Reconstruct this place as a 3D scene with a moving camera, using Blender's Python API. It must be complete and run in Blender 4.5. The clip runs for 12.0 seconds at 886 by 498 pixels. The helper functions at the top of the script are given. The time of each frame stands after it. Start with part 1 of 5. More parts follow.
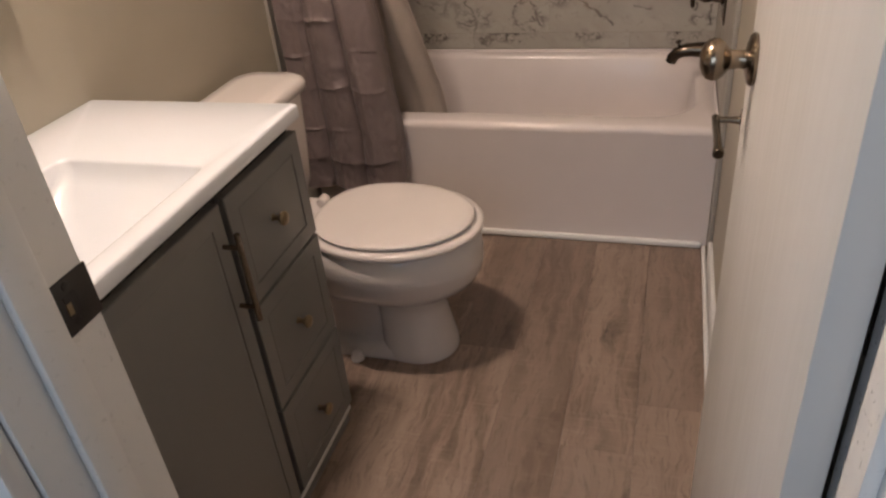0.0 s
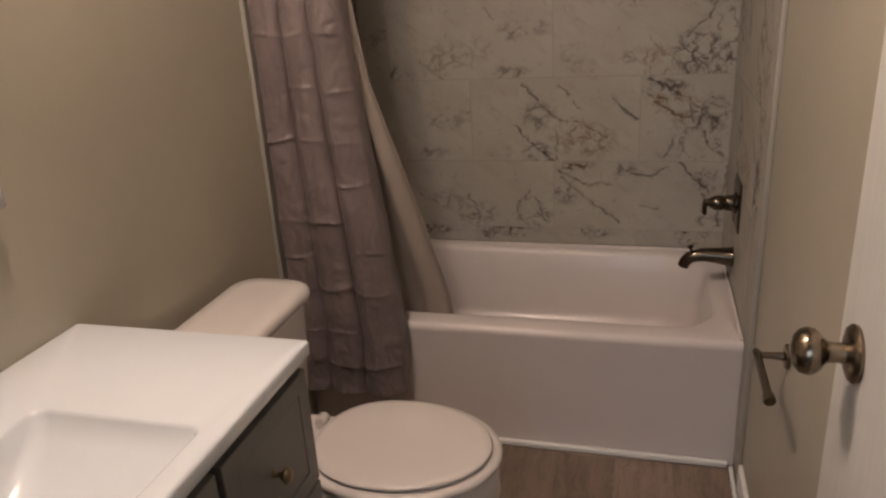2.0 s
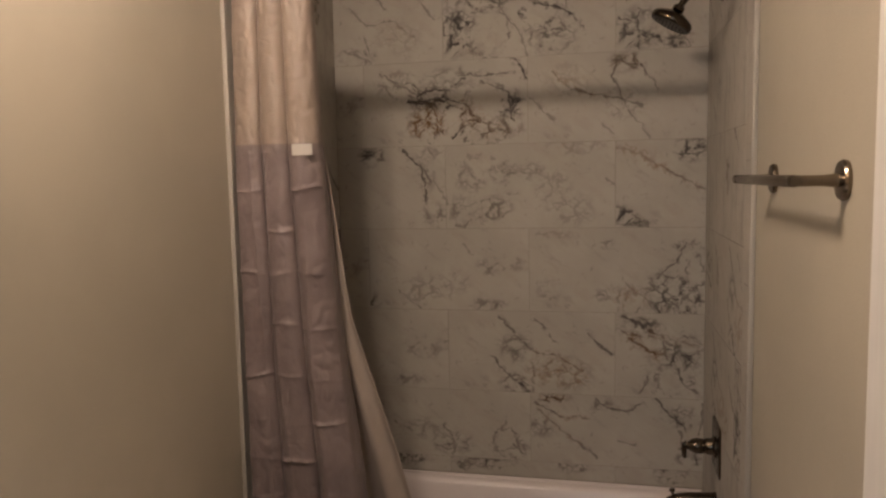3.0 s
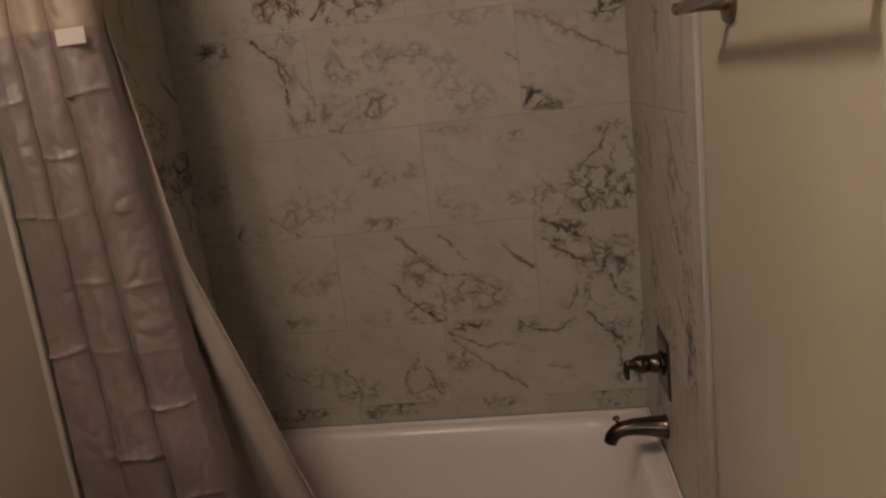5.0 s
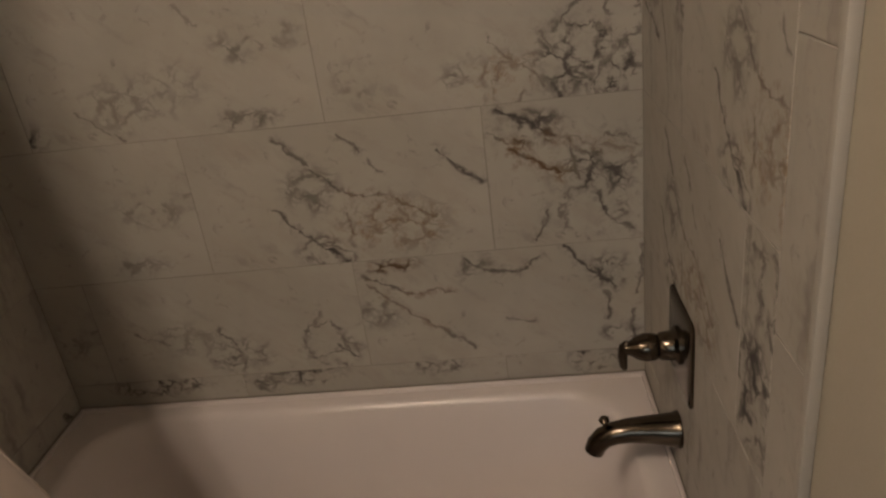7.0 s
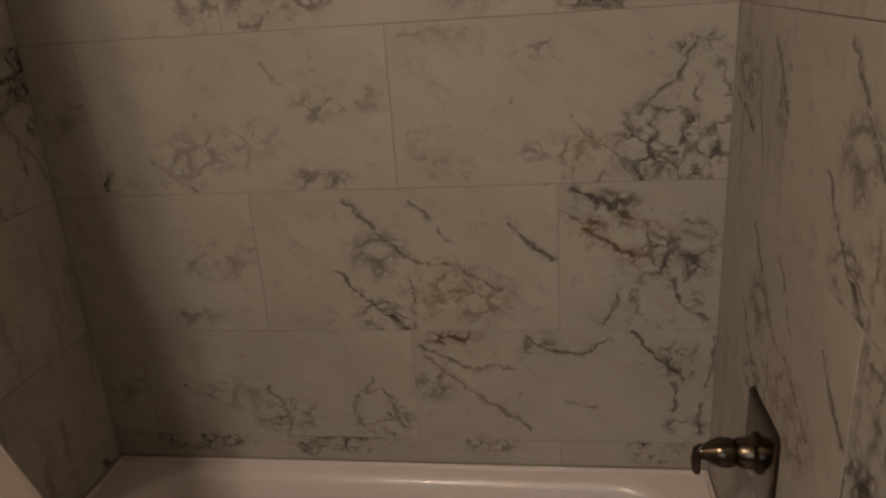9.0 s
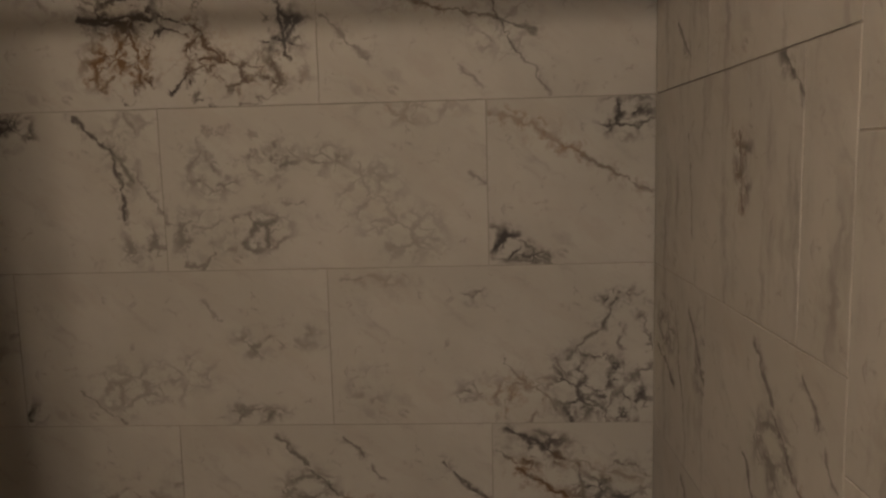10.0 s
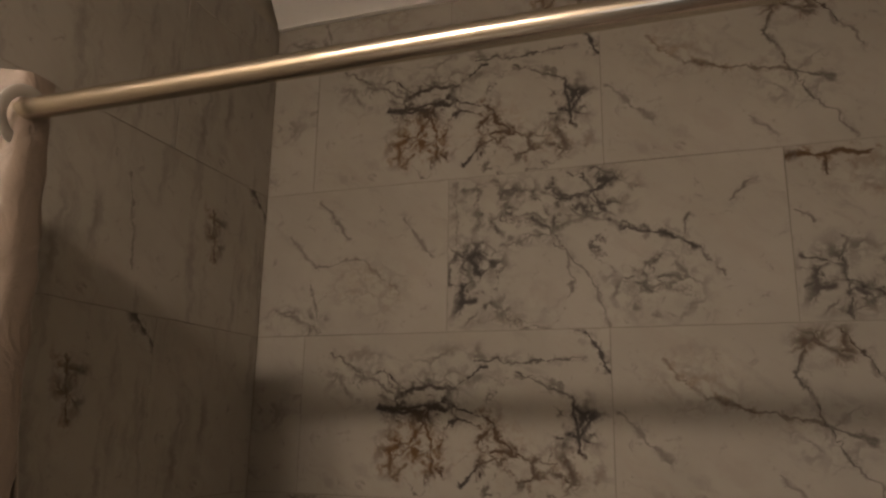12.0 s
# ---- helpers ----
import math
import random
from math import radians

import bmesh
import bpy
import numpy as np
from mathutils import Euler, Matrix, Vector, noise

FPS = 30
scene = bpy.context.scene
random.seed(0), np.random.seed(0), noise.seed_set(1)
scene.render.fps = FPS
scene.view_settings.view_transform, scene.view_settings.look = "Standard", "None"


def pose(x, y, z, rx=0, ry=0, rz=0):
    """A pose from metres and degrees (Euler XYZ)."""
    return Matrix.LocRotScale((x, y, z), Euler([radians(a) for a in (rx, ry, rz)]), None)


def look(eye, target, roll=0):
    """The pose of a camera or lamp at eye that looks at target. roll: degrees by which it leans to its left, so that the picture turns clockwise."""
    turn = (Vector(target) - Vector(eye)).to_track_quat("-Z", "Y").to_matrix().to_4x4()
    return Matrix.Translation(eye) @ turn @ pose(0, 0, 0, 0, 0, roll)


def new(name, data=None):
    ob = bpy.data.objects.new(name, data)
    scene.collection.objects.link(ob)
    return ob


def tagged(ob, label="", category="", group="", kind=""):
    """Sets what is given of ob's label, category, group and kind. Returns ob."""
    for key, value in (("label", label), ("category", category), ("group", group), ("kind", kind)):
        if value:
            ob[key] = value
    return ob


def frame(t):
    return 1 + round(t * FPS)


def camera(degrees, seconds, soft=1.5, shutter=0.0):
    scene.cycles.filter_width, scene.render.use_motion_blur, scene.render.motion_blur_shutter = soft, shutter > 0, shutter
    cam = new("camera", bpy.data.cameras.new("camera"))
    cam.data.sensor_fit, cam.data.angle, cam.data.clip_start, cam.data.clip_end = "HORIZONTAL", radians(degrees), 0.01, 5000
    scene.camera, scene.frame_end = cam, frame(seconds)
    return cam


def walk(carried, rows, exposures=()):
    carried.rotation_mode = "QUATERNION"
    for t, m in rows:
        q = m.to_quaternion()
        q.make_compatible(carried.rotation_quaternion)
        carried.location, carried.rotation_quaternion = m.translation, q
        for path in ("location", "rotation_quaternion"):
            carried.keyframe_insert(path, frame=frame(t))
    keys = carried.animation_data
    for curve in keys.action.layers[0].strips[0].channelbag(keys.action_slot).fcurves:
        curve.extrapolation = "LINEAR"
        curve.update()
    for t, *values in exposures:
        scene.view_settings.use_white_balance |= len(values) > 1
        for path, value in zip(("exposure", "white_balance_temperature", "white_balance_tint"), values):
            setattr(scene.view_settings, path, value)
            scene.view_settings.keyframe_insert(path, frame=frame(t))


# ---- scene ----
cam = camera(62.0, 12.0, soft=2.4)
PATH = [
    (0, (0.535, -0.124, 1.34), (-0.011, 1.48, 0.277), -6.0),
    (0.5, (0.456, 0.002, 1.324), (-0.035, 1.59, 0.212), -4.6),
    (1, (0.435, 0.081, 1.342), (-0.089, 1.695, 0.284), -4.6),
    (1.5, (0.41, 0.071, 1.382), (-0.101, 1.761, 0.443), -3.8),
    (2, (0.405, 0.053, 1.434), (-0.108, 1.853, 0.73), -3.6),
    (2.5, (0.36, 0.032, 1.501), (-0.099, 1.942, 1.129), -1.5),
    (2.7, (0.368, 0.046, 1.551), (-0.087, 1.985, 1.369), -0.9),
    (4.3, (0.337, 0.236, 1.509), (0.033, 2.189, 1.206), -2.5),
    (4.5, (0.374, 0.318, 1.479), (-0.01, 2.257, 1.175), -1.6),
    (5, (0.395, 0.565, 1.462), (0.146, 2.503, 1.036), -6.7),
    (5.5, (0.327, 0.883, 1.457), (0.203, 2.778, 0.829), -3.7),
    (6, (0.317, 1.032, 1.432), (0.24, 2.862, 0.629), -3.2),
    (6.5, (0.386, 1.219, 1.42), (0.208, 3.057, 0.651), -5.8),
    (6.7, (0.417, 1.291, 1.408), (0.22, 3.104, 0.587), -7.7),
    (8.3, (0.468, 1.414, 1.403), (0.25, 3.213, 0.557), -5.7),
    (8.5, (0.372, 1.396, 1.416), (0.218, 3.211, 0.591), -4.9),
    (9, (0.377, 1.391, 1.428), (0.089, 3.249, 0.744), -4.0),
    (9.5, (0.328, 1.385, 1.517), (0.157, 3.309, 0.999), -2.5),
    (10, (0.378, 1.38, 1.565), (0.276, 3.362, 1.319), -1.5),
    (10.2, (0.44, 1.377, 1.633), (0.271, 3.363, 1.468), -1.6),
    (10.5, (0.385, 1.351, 1.709), (0.307, 3.348, 1.765), -0.8),
    (11, (0.357, 1.306, 1.774), (0.283, 3.287, 2.038), 0.3),
    (11.5, (0.249, 1.304, 1.783), (0.01, 3.254, 2.161), -0.9),
    (12, (0.243, 1.421, 1.803), (-0.41, 3.254, 2.267), 0.9),
]
walk(cam, [(t, look(eye, target, roll)) for t, eye, target, roll in PATH],
     exposures=[(0.0, 1.02, 6250, 16), (0.5, 0.93, 6250, 16), (1.0, 0.92, 6250, 16), (1.5, 0.70, 6250, 16), (2.0, 0.52, 6300, 16), (2.5, 0.49, 6450, 16), (4.5, 0.11, 6700, 16),
                (5.0, 0.10, 6700, 15), (5.5, 0.22, 6550, 11), (6.0, 0.42, 6600, 11), (6.5, 0.45, 6600, 11), (8.5, 0.37, 6600, 12), (9.5, 0.37, 6600, 12), (10.5, -0.20, 6650, 13), (11.0, -0.37, 6700, 14), (11.5, -0.20, 6700, 14), (12.0, -0.06, 6700, 14)])


# ---- light ----
world = bpy.data.worlds.new("sky")
scene.world = world
world.use_nodes = True
sky = world.node_tree.nodes.new("ShaderNodeTexSky")
sky.sky_type = "NISHITA"
sky.sun_disc = False
sky.sun_elevation = radians(40)
sky.sun_rotation = radians(200)
world.node_tree.links.new(sky.outputs[0], world.node_tree.nodes["Background"].inputs[0])
world.node_tree.nodes["Background"].inputs[1].default_value = 0.1

BULB = (-0.30, 0.92, 2.50)          # the warm two-bulb lamp on the bathroom ceiling
SPREAD = 0.070
BULB_POWER = 245.0
BULB_COLOUR = (1.0, 0.80, 0.62)
# unseen area lamp added for the cool hall light; no window is modelled
hall_fill = new("hall_cool_fill", bpy.data.lights.new("hall_cool_fill", "AREA"))
hall_fill.data.shape = "RECTANGLE"
hall_fill.data.size, hall_fill.data.size_y = 1.6, 1.2
hall_fill.data.energy = 11.5
hall_fill.data.color = (0.74, 0.88, 1.0)
hall_fill.matrix_basis = look((0.00, -1.65, 1.55), (0.32, 0.50, 1.0))


# ---- materials ----
class Nodes:
    """A small helper for node materials."""

    def __init__(self, name):
        self.m = bpy.data.materials.new(name)
        self.m.use_nodes = True
        self.t = self.m.node_tree
        self.b = self.t.nodes["Principled BSDF"]

    def add(self, kind, **settings):
        n = self.t.nodes.new("ShaderNode" + kind)
        for key, value in settings.items():
            setattr(n, key, value)
        return n

    def put(self, socket, value):
        if isinstance(value, bpy.types.NodeSocket):
            self.t.links.new(value, socket)
        elif isinstance(value, (tuple, list)) and len(value) == 3 and len(socket.default_value) == 4:
            socket.default_value = (*value, 1.0)
        else:
            socket.default_value = value

    def math(self, op, a, b=0.0, clamp=False):
        n = self.add("Math", operation=op, use_clamp=clamp)
        self.put(n.inputs[0], a)
        self.put(n.inputs[1], b)
        return n.outputs[0]

    def vmath(self, op, a, b=(0, 0, 0), scale=1.0):
        n = self.add("VectorMath", operation=op)
        self.put(n.inputs[0], a)
        if op != "SCALE" and op != "LENGTH":
            self.put(n.inputs[1], b)
        if op == "SCALE":
            self.put(n.inputs[3], scale)
        return n.outputs[1] if op in ("LENGTH", "DOT_PRODUCT", "DISTANCE") else n.outputs[0]

    def place(self, scale=(1, 1, 1), random_shift=0.0):
        p = self.add("TexCoord").outputs["Object"]
        if random_shift:
            r = self.add("ObjectInfo").outputs["Random"]
            v = self.add("CombineXYZ")
            self.put(v.inputs[0], self.math("MULTIPLY", r, random_shift))
            self.put(v.inputs[1], self.math("MULTIPLY", r, random_shift * 0.37))
            self.put(v.inputs[2], self.math("MULTIPLY", r, random_shift * 0.71))
            p = self.vmath("ADD", p, v.outputs[0])
        return self.vmath("MULTIPLY", p, scale)

    def noise(self, p, scale, detail=4.0, rough=0.55, distort=0.0):
        n = self.add("TexNoise")
        self.put(n.inputs["Vector"], p)
        n.inputs["Scale"].default_value = scale
        n.inputs["Detail"].default_value = detail
        n.inputs["Roughness"].default_value = rough
        n.inputs["Distortion"].default_value = distort
        return n

    def ramp(self, fac, a, b, lo=0.0, hi=1.0, smooth=True):
        n = self.add("MapRange", interpolation_type="SMOOTHSTEP" if smooth else "LINEAR")
        self.put(n.inputs[0], fac)
        self.put(n.inputs[1], a)
        self.put(n.inputs[2], b)
        self.put(n.inputs[3], lo)
        self.put(n.inputs[4], hi)
        return n.outputs[0]

    def mix(self, fac, a, b, mode="MIX"):
        n = self.add("Mix", data_type="RGBA", blend_type=mode)
        self.put(n.inputs[0], fac)
        self.put(n.inputs[6], a)
        self.put(n.inputs[7], b)
        return n.outputs[2]

    def bump(self, height, strength, distance):
        n = self.add("Bump")
        n.inputs["Strength"].default_value = strength
        n.inputs["Distance"].default_value = distance
        self.put(n.inputs["Height"], height)
        self.put(self.b.inputs["Normal"], n.outputs[0])

    def done(self, colour, rough=0.5, metal=0.0, **more):
        self.put(self.b.inputs["Base Color"], colour)
        self.put(self.b.inputs["Roughness"], rough)
        self.put(self.b.inputs["Metallic"], metal)
        for key, value in more.items():
            self.put(self.b.inputs[key], value)
        return self.m


def paint(name, colour, rough=0.5, mottle=0.06, grain=260.0, relief=0.25, depth=0.0006):
    n = Nodes(name)
    p = n.place()
    big = n.noise(p, 2.3, 5).outputs[0]
    small = n.noise(p, grain, 3, 0.6).outputs[0]
    dark = tuple(c * (1 - mottle) for c in colour)
    lite = tuple(min(1, c * (1 + mottle * 0.6)) for c in colour)
    n.bump(small, relief, depth)
    return n.done(n.mix(n.ramp(big, 0.35, 0.65), dark, lite), n.ramp(small, 0.3, 0.7, rough - 0.05, rough + 0.05))


def glossy(name, colour, rough=0.14, coat=0.3):
    """Acrylic, enamel and porcelain: nearly plain, with faint scuffs in the gloss."""
    n = Nodes(name)
    p = n.place()
    big = n.noise(p, 3.1, 4).outputs[0]
    fine = n.noise(p, 9, 4, 0.6).outputs[0]
    col = n.mix(n.ramp(big, 0.3, 0.7), tuple(c * 0.965 for c in colour), colour)
    return n.done(col, n.ramp(fine, 0.3, 0.75, rough, rough + 0.03), **{"Coat Weight": coat, "Coat Roughness": 0.08})


def metal(name, colour, rough=0.28):
    n = Nodes(name)
    p = n.place()
    fine = n.noise(p, 420, 2).outputs[0]
    tarnish = n.noise(p, 22, 3, 0.5).outputs[0]
    col = n.mix(n.ramp(tarnish, 0.35, 0.75), colour, tuple(c * 0.80 for c in colour))
    return n.done(col, n.ramp(fine, 0.3, 0.7, rough - 0.03, rough + 0.05), 1.0)


WALL = paint("greige_wall_paint", (0.390, 0.355, 0.286), 0.42, 0.05, 330, 0.22, 0.0005)
# hall paint kept dark so that less light bounces into the bathroom
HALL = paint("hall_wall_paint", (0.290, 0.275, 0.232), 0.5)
# ceiling colour lowered well below white to weaken the bounced fill light
CEILING = paint("ceiling_paint", (0.420, 0.403, 0.378), 0.7)
TRIM = paint("white_trim_paint", (0.750, 0.745, 0.730), 0.32, 0.03, 120, 0.12)
LABEL = paint("white_nylon_tape", (0.43, 0.41, 0.38), 0.6, 0.04)
EDGING = paint("ivory_edging_plastic", (0.361, 0.339, 0.302), 0.50, 0.04, 120, 0.1)
CABINET = paint("grey_cabinet_paint", (0.160, 0.158, 0.150), 0.42, 0.05, 420, 0.1, 0.0003)
TUB = glossy("white_tub_acrylic", (0.669, 0.613, 0.599), 0.24, 0.12)
CHINA = glossy("white_porcelain", (0.656, 0.614, 0.593), 0.10, 0.5)
SEAT = glossy("white_seat_plastic", (0.642, 0.597, 0.578), 0.22, 0.2)
TOP = glossy("white_cultured_marble", (0.715, 0.752, 0.810), 0.18, 0.4)
NICKEL = metal("antique_nickel", (0.25, 0.205, 0.155), 0.22)
# darkened nickel for the bath fittings: their dark reflections are put into the colour
NICKEL_SHADED = metal("antique_nickel_shaded", (0.115, 0.093, 0.070), 0.20)
BRASS = metal("brushed_brass", (0.31, 0.24, 0.15), 0.34)
ROD = Nodes("satin_rod_steel")
ROD = ROD.done(ROD.mix(ROD.noise(ROD.place((0.2, 1, 1)), 60, 3).outputs[0], (0.56, 0.51, 0.43), (0.64, 0.58, 0.49)), 0.27, 1.0)
DARKSTEEL = metal("dark_strike_steel", (0.07, 0.067, 0.063), 0.40)
# black for the floor bed and the painted shade behind the vanity fronts
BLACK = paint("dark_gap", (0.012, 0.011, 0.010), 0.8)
RUBBER = paint("dark_hole", (0.02, 0.018, 0.015), 0.6)


def door_paint():
    n = Nodes("white_door_paint")
    p = n.place((1, 1, 0.06))
    brush = n.noise(p, 90, 4, 0.6).outputs[0]
    big = n.noise(n.place((1, 1, 0.3)), 5, 4).outputs[0]
    n.bump(brush, 0.14, 0.0006)
    return n.done(n.mix(n.ramp(big, 0.3, 0.7), (0.559, 0.551, 0.526), (0.615, 0.606, 0.591)), n.ramp(brush, 0.3, 0.7, 0.33, 0.5))


DOOR = door_paint()


def grout():
    n = Nodes("grey_grout")
    p = n.place()
    col = n.mix(n.noise(p, 30, 5).outputs[0], (0.227, 0.206, 0.172), (0.302, 0.277, 0.239))
    n.bump(n.noise(p, 700, 2).outputs[0], 0.3, 0.0004)
    return n.done(col, 0.85)


GROUT = grout()


def marble(name, strokes=(), nets=(), loops=(), cloud=0.35, grain=0.0, ink=0.82):
    """One printed marble tile. strokes: (u0, v0, u1, v1, width, darkness, brownness) veins across the tile;
    nets: (u, v, ru, rv, darkness, brownness) patches of netted veins; loops: (u, v, ru, rv, darkness) pale islands
    ringed by a vein; grain: streaks along the tile."""
    n = Nodes(name)
    p = n.add("TexCoord").outputs["Object"]
    half = (0.5, 0.5, 0.5)
    warp = n.vmath("SUBTRACT", n.noise(p, 12, 3, 0.6).outputs["Color"], half)
    crook = n.vmath("SUBTRACT", n.noise(p, 34, 3, 0.6).outputs["Color"], half)
    fine = n.vmath("SUBTRACT", n.noise(p, 110, 3, 0.65).outputs["Color"], half)
    q = n.vmath("ADD", n.vmath("ADD", p, n.vmath("SCALE", warp, scale=0.036)), n.vmath("SCALE", crook, scale=0.026))
    q = n.vmath("MULTIPLY", n.vmath("ADD", q, n.vmath("SCALE", fine, scale=0.008)), (1, 0, 1))
    patchy = n.noise(p, 24, 4, 0.65).outputs[0]
    breaks = n.noise(p, 46, 3, 0.6).outputs[0]
    swell = n.ramp(n.noise(p, 30, 3, 0.6).outputs[0], 0.34, 0.68, 0.25, 1.9)
    blotch = n.ramp(n.noise(q, 40, 4, 0.7).outputs[0], 0.48, 0.66)
    grey, brown = None, None

    def gather(total, value):
        return value if total is None else n.math("MAXIMUM", total, value)

    for u0, v0, u1, v1, w, dark, rust in strokes:
        du, dv = u1 - u0, v1 - v0
        rel = n.vmath("SUBTRACT", q, (u0, 0, v0))
        along = n.math("MULTIPLY", n.vmath("DOT_PRODUCT", rel, (du, 0, dv)), 1.0 / (du * du + dv * dv), clamp=True)
        near = n.add("CombineXYZ")
        n.put(near.inputs[0], n.math("MULTIPLY", along, du))
        n.put(near.inputs[2], n.math("MULTIPLY", along, dv))
        d = n.vmath("DISTANCE", rel, near.outputs[0])
        grey = gather(grey, n.ramp(n.math("DIVIDE", d, swell), 0.0, w * 0.95, min(1.0, 1.10 * ink * dark), 0.0))
        # frayed company of the vein
        grey = gather(grey, n.math("MULTIPLY", n.ramp(d, 0.0, w * 3.6, dark * 0.75 * ink, 0.0), blotch))
        if rust:
            brown = gather(brown, n.ramp(d, w, w * 4.0, rust, 0.0))
    ring, clear = None, None
    wild = n.vmath("MULTIPLY", n.vmath("ADD", q, n.vmath("SCALE", crook, scale=0.045)), (1, 0, 1))
    for u, v, ru, rv, dark in loops:
        far = n.vmath("LENGTH", n.vmath("MULTIPLY", n.vmath("SUBTRACT", wild, (u, 0, v)), (1 / ru, 0, 1 / rv)))
        off = n.math("MULTIPLY", n.math("ABSOLUTE", n.math("SUBTRACT", far, 1.0)), min(ru, rv))
        ring = gather(ring, n.ramp(n.math("DIVIDE", off, swell), 0.0, 0.0068, dark, 0.0))
        inside = n.ramp(far, 0.55, 0.92, 0.12, 1.0)
        clear = inside if clear is None else n.math("MULTIPLY", clear, inside)
    if ring is not None:
        grey = gather(grey, n.math("MULTIPLY", ring, n.ramp(patchy, 0.40, 0.56, 0.05, 1.0)))
    if nets:
        # thin veins that close round pale islands, in a coarse and a fine mesh, with dark knots
        def mesh(size, lo, hi):
            cells = n.add("TexVoronoi", feature="DISTANCE_TO_EDGE")
            n.put(cells.inputs["Vector"], n.vmath("MULTIPLY", q, (0.85, 0, 1.1)))
            cells.inputs["Scale"].default_value = size
            return n.ramp(cells.outputs["Distance"], 0.0, n.ramp(breaks, 0.36, 0.64, lo, hi), 1.0, 0.0)
        coarse = n.math("MULTIPLY", mesh(18, 0.05, 0.24), n.ramp(n.noise(p, 19, 2).outputs[0], 0.38, 0.50, 0.10, 1.0))
        small = n.math("MULTIPLY", mesh(42, 0.07, 0.30), n.ramp(n.noise(p, 17, 2, 0.6).outputs[0], 0.47, 0.60, 0.0, 0.85))
        lace = n.math("MAXIMUM", coarse, small)
        smear = n.noise(q, 24, 4, 0.7).outputs[0]
        wash = n.math("MULTIPLY", n.ramp(smear, 0.48, 0.68), 0.50)
        knots = n.ramp(smear, 0.56, 0.70)
        for u, v, ru, rv, dark, rust in nets:
            rel = n.vmath("MULTIPLY", n.vmath("SUBTRACT", q, (u, 0, v)), (1 / ru, 0, 1 / rv))
            far = n.vmath("LENGTH", rel)
            here = n.ramp(far, 0.45, 1.25, 1.0, 0.0)
            heart = n.math("MULTIPLY", knots, n.ramp(far, 0.0, 0.8, min(1.0, rv / 0.06), 0.0))
            stain = n.math("MAXIMUM", n.math("MAXIMUM", lace, wash), heart)
            stain = n.math("MULTIPLY", n.math("MULTIPLY", here, stain), min(1.0, 1.15 * ink * dark))
            grey = gather(grey, n.math("MULTIPLY", stain, clear) if clear is not None else stain)
            if rust:
                brown = gather(brown, n.math("MULTIPLY", here, rust))
    # faint cloudy veining over the whole tile
    faint = n.math("ABSOLUTE", n.math("SUBTRACT", n.noise(q, 8.5, 4, 0.6, 0.5).outputs[0], 0.5))
    wisps = n.math("MULTIPLY", n.ramp(faint, 0.0, 0.022, 1.0, 0.0), n.ramp(patchy, 0.50, 0.66))
    grey = gather(grey, n.math("MULTIPLY", wisps, cloud))
    if grain:
        s = n.noise(n.vmath("MULTIPLY", q, (17, 1, 3.2)), 1.3, 5, 0.6).outputs[0]
        grey = gather(grey, n.math("MULTIPLY", n.ramp(s, 0.50, 0.74), grain))
    # soft smudges that drift down across the tile
    slope = n.add("CombineXYZ")
    n.put(slope.inputs[0], n.math("MULTIPLY", n.vmath("DOT_PRODUCT", q, (0.60, 0, 0.80)), 24.0))
    n.put(slope.inputs[2], n.math("MULTIPLY", n.vmath("DOT_PRODUCT", q, (0.80, 0, -0.60)), 6.0))
    drift = n.noise(slope.outputs[0], 1.1, 5, 0.65).outputs[0]
    grey = gather(grey, n.math("MULTIPLY", n.ramp(drift, 0.54, 0.76), 0.20))
    grey = n.math("MULTIPLY", grey, n.ramp(patchy, 0.28, 0.50, 0.55, 1.12), clamp=True)
    ground = n.mix(n.ramp(n.noise(p, 5.5, 4).outputs[0], 0.35, 0.65), (0.358, 0.336, 0.298), (0.398, 0.375, 0.335))
    ground = n.mix(n.math("MULTIPLY", n.ramp(n.noise(slope.outputs[0], 0.8, 4, 0.6).outputs[0], 0.50, 0.72), 0.28), ground, (0.307, 0.262, 0.220))
    vein = (0.044, 0.038, 0.035)
    if brown is not None:
        rusty = n.math("MULTIPLY", brown, n.ramp(patchy, 0.30, 0.50), clamp=True)
        vein = n.mix(rusty, vein, (0.125, 0.068, 0.024))
        ground = n.mix(n.math("MULTIPLY", n.math("MULTIPLY", rusty, blotch), 0.75), ground, (0.235, 0.150, 0.080))
    col = n.mix(grey, ground, vein)
    return n.done(col, n.ramp(patchy, 0.3, 0.7, 0.50, 0.60), **{"Specular IOR Level": 0.3})


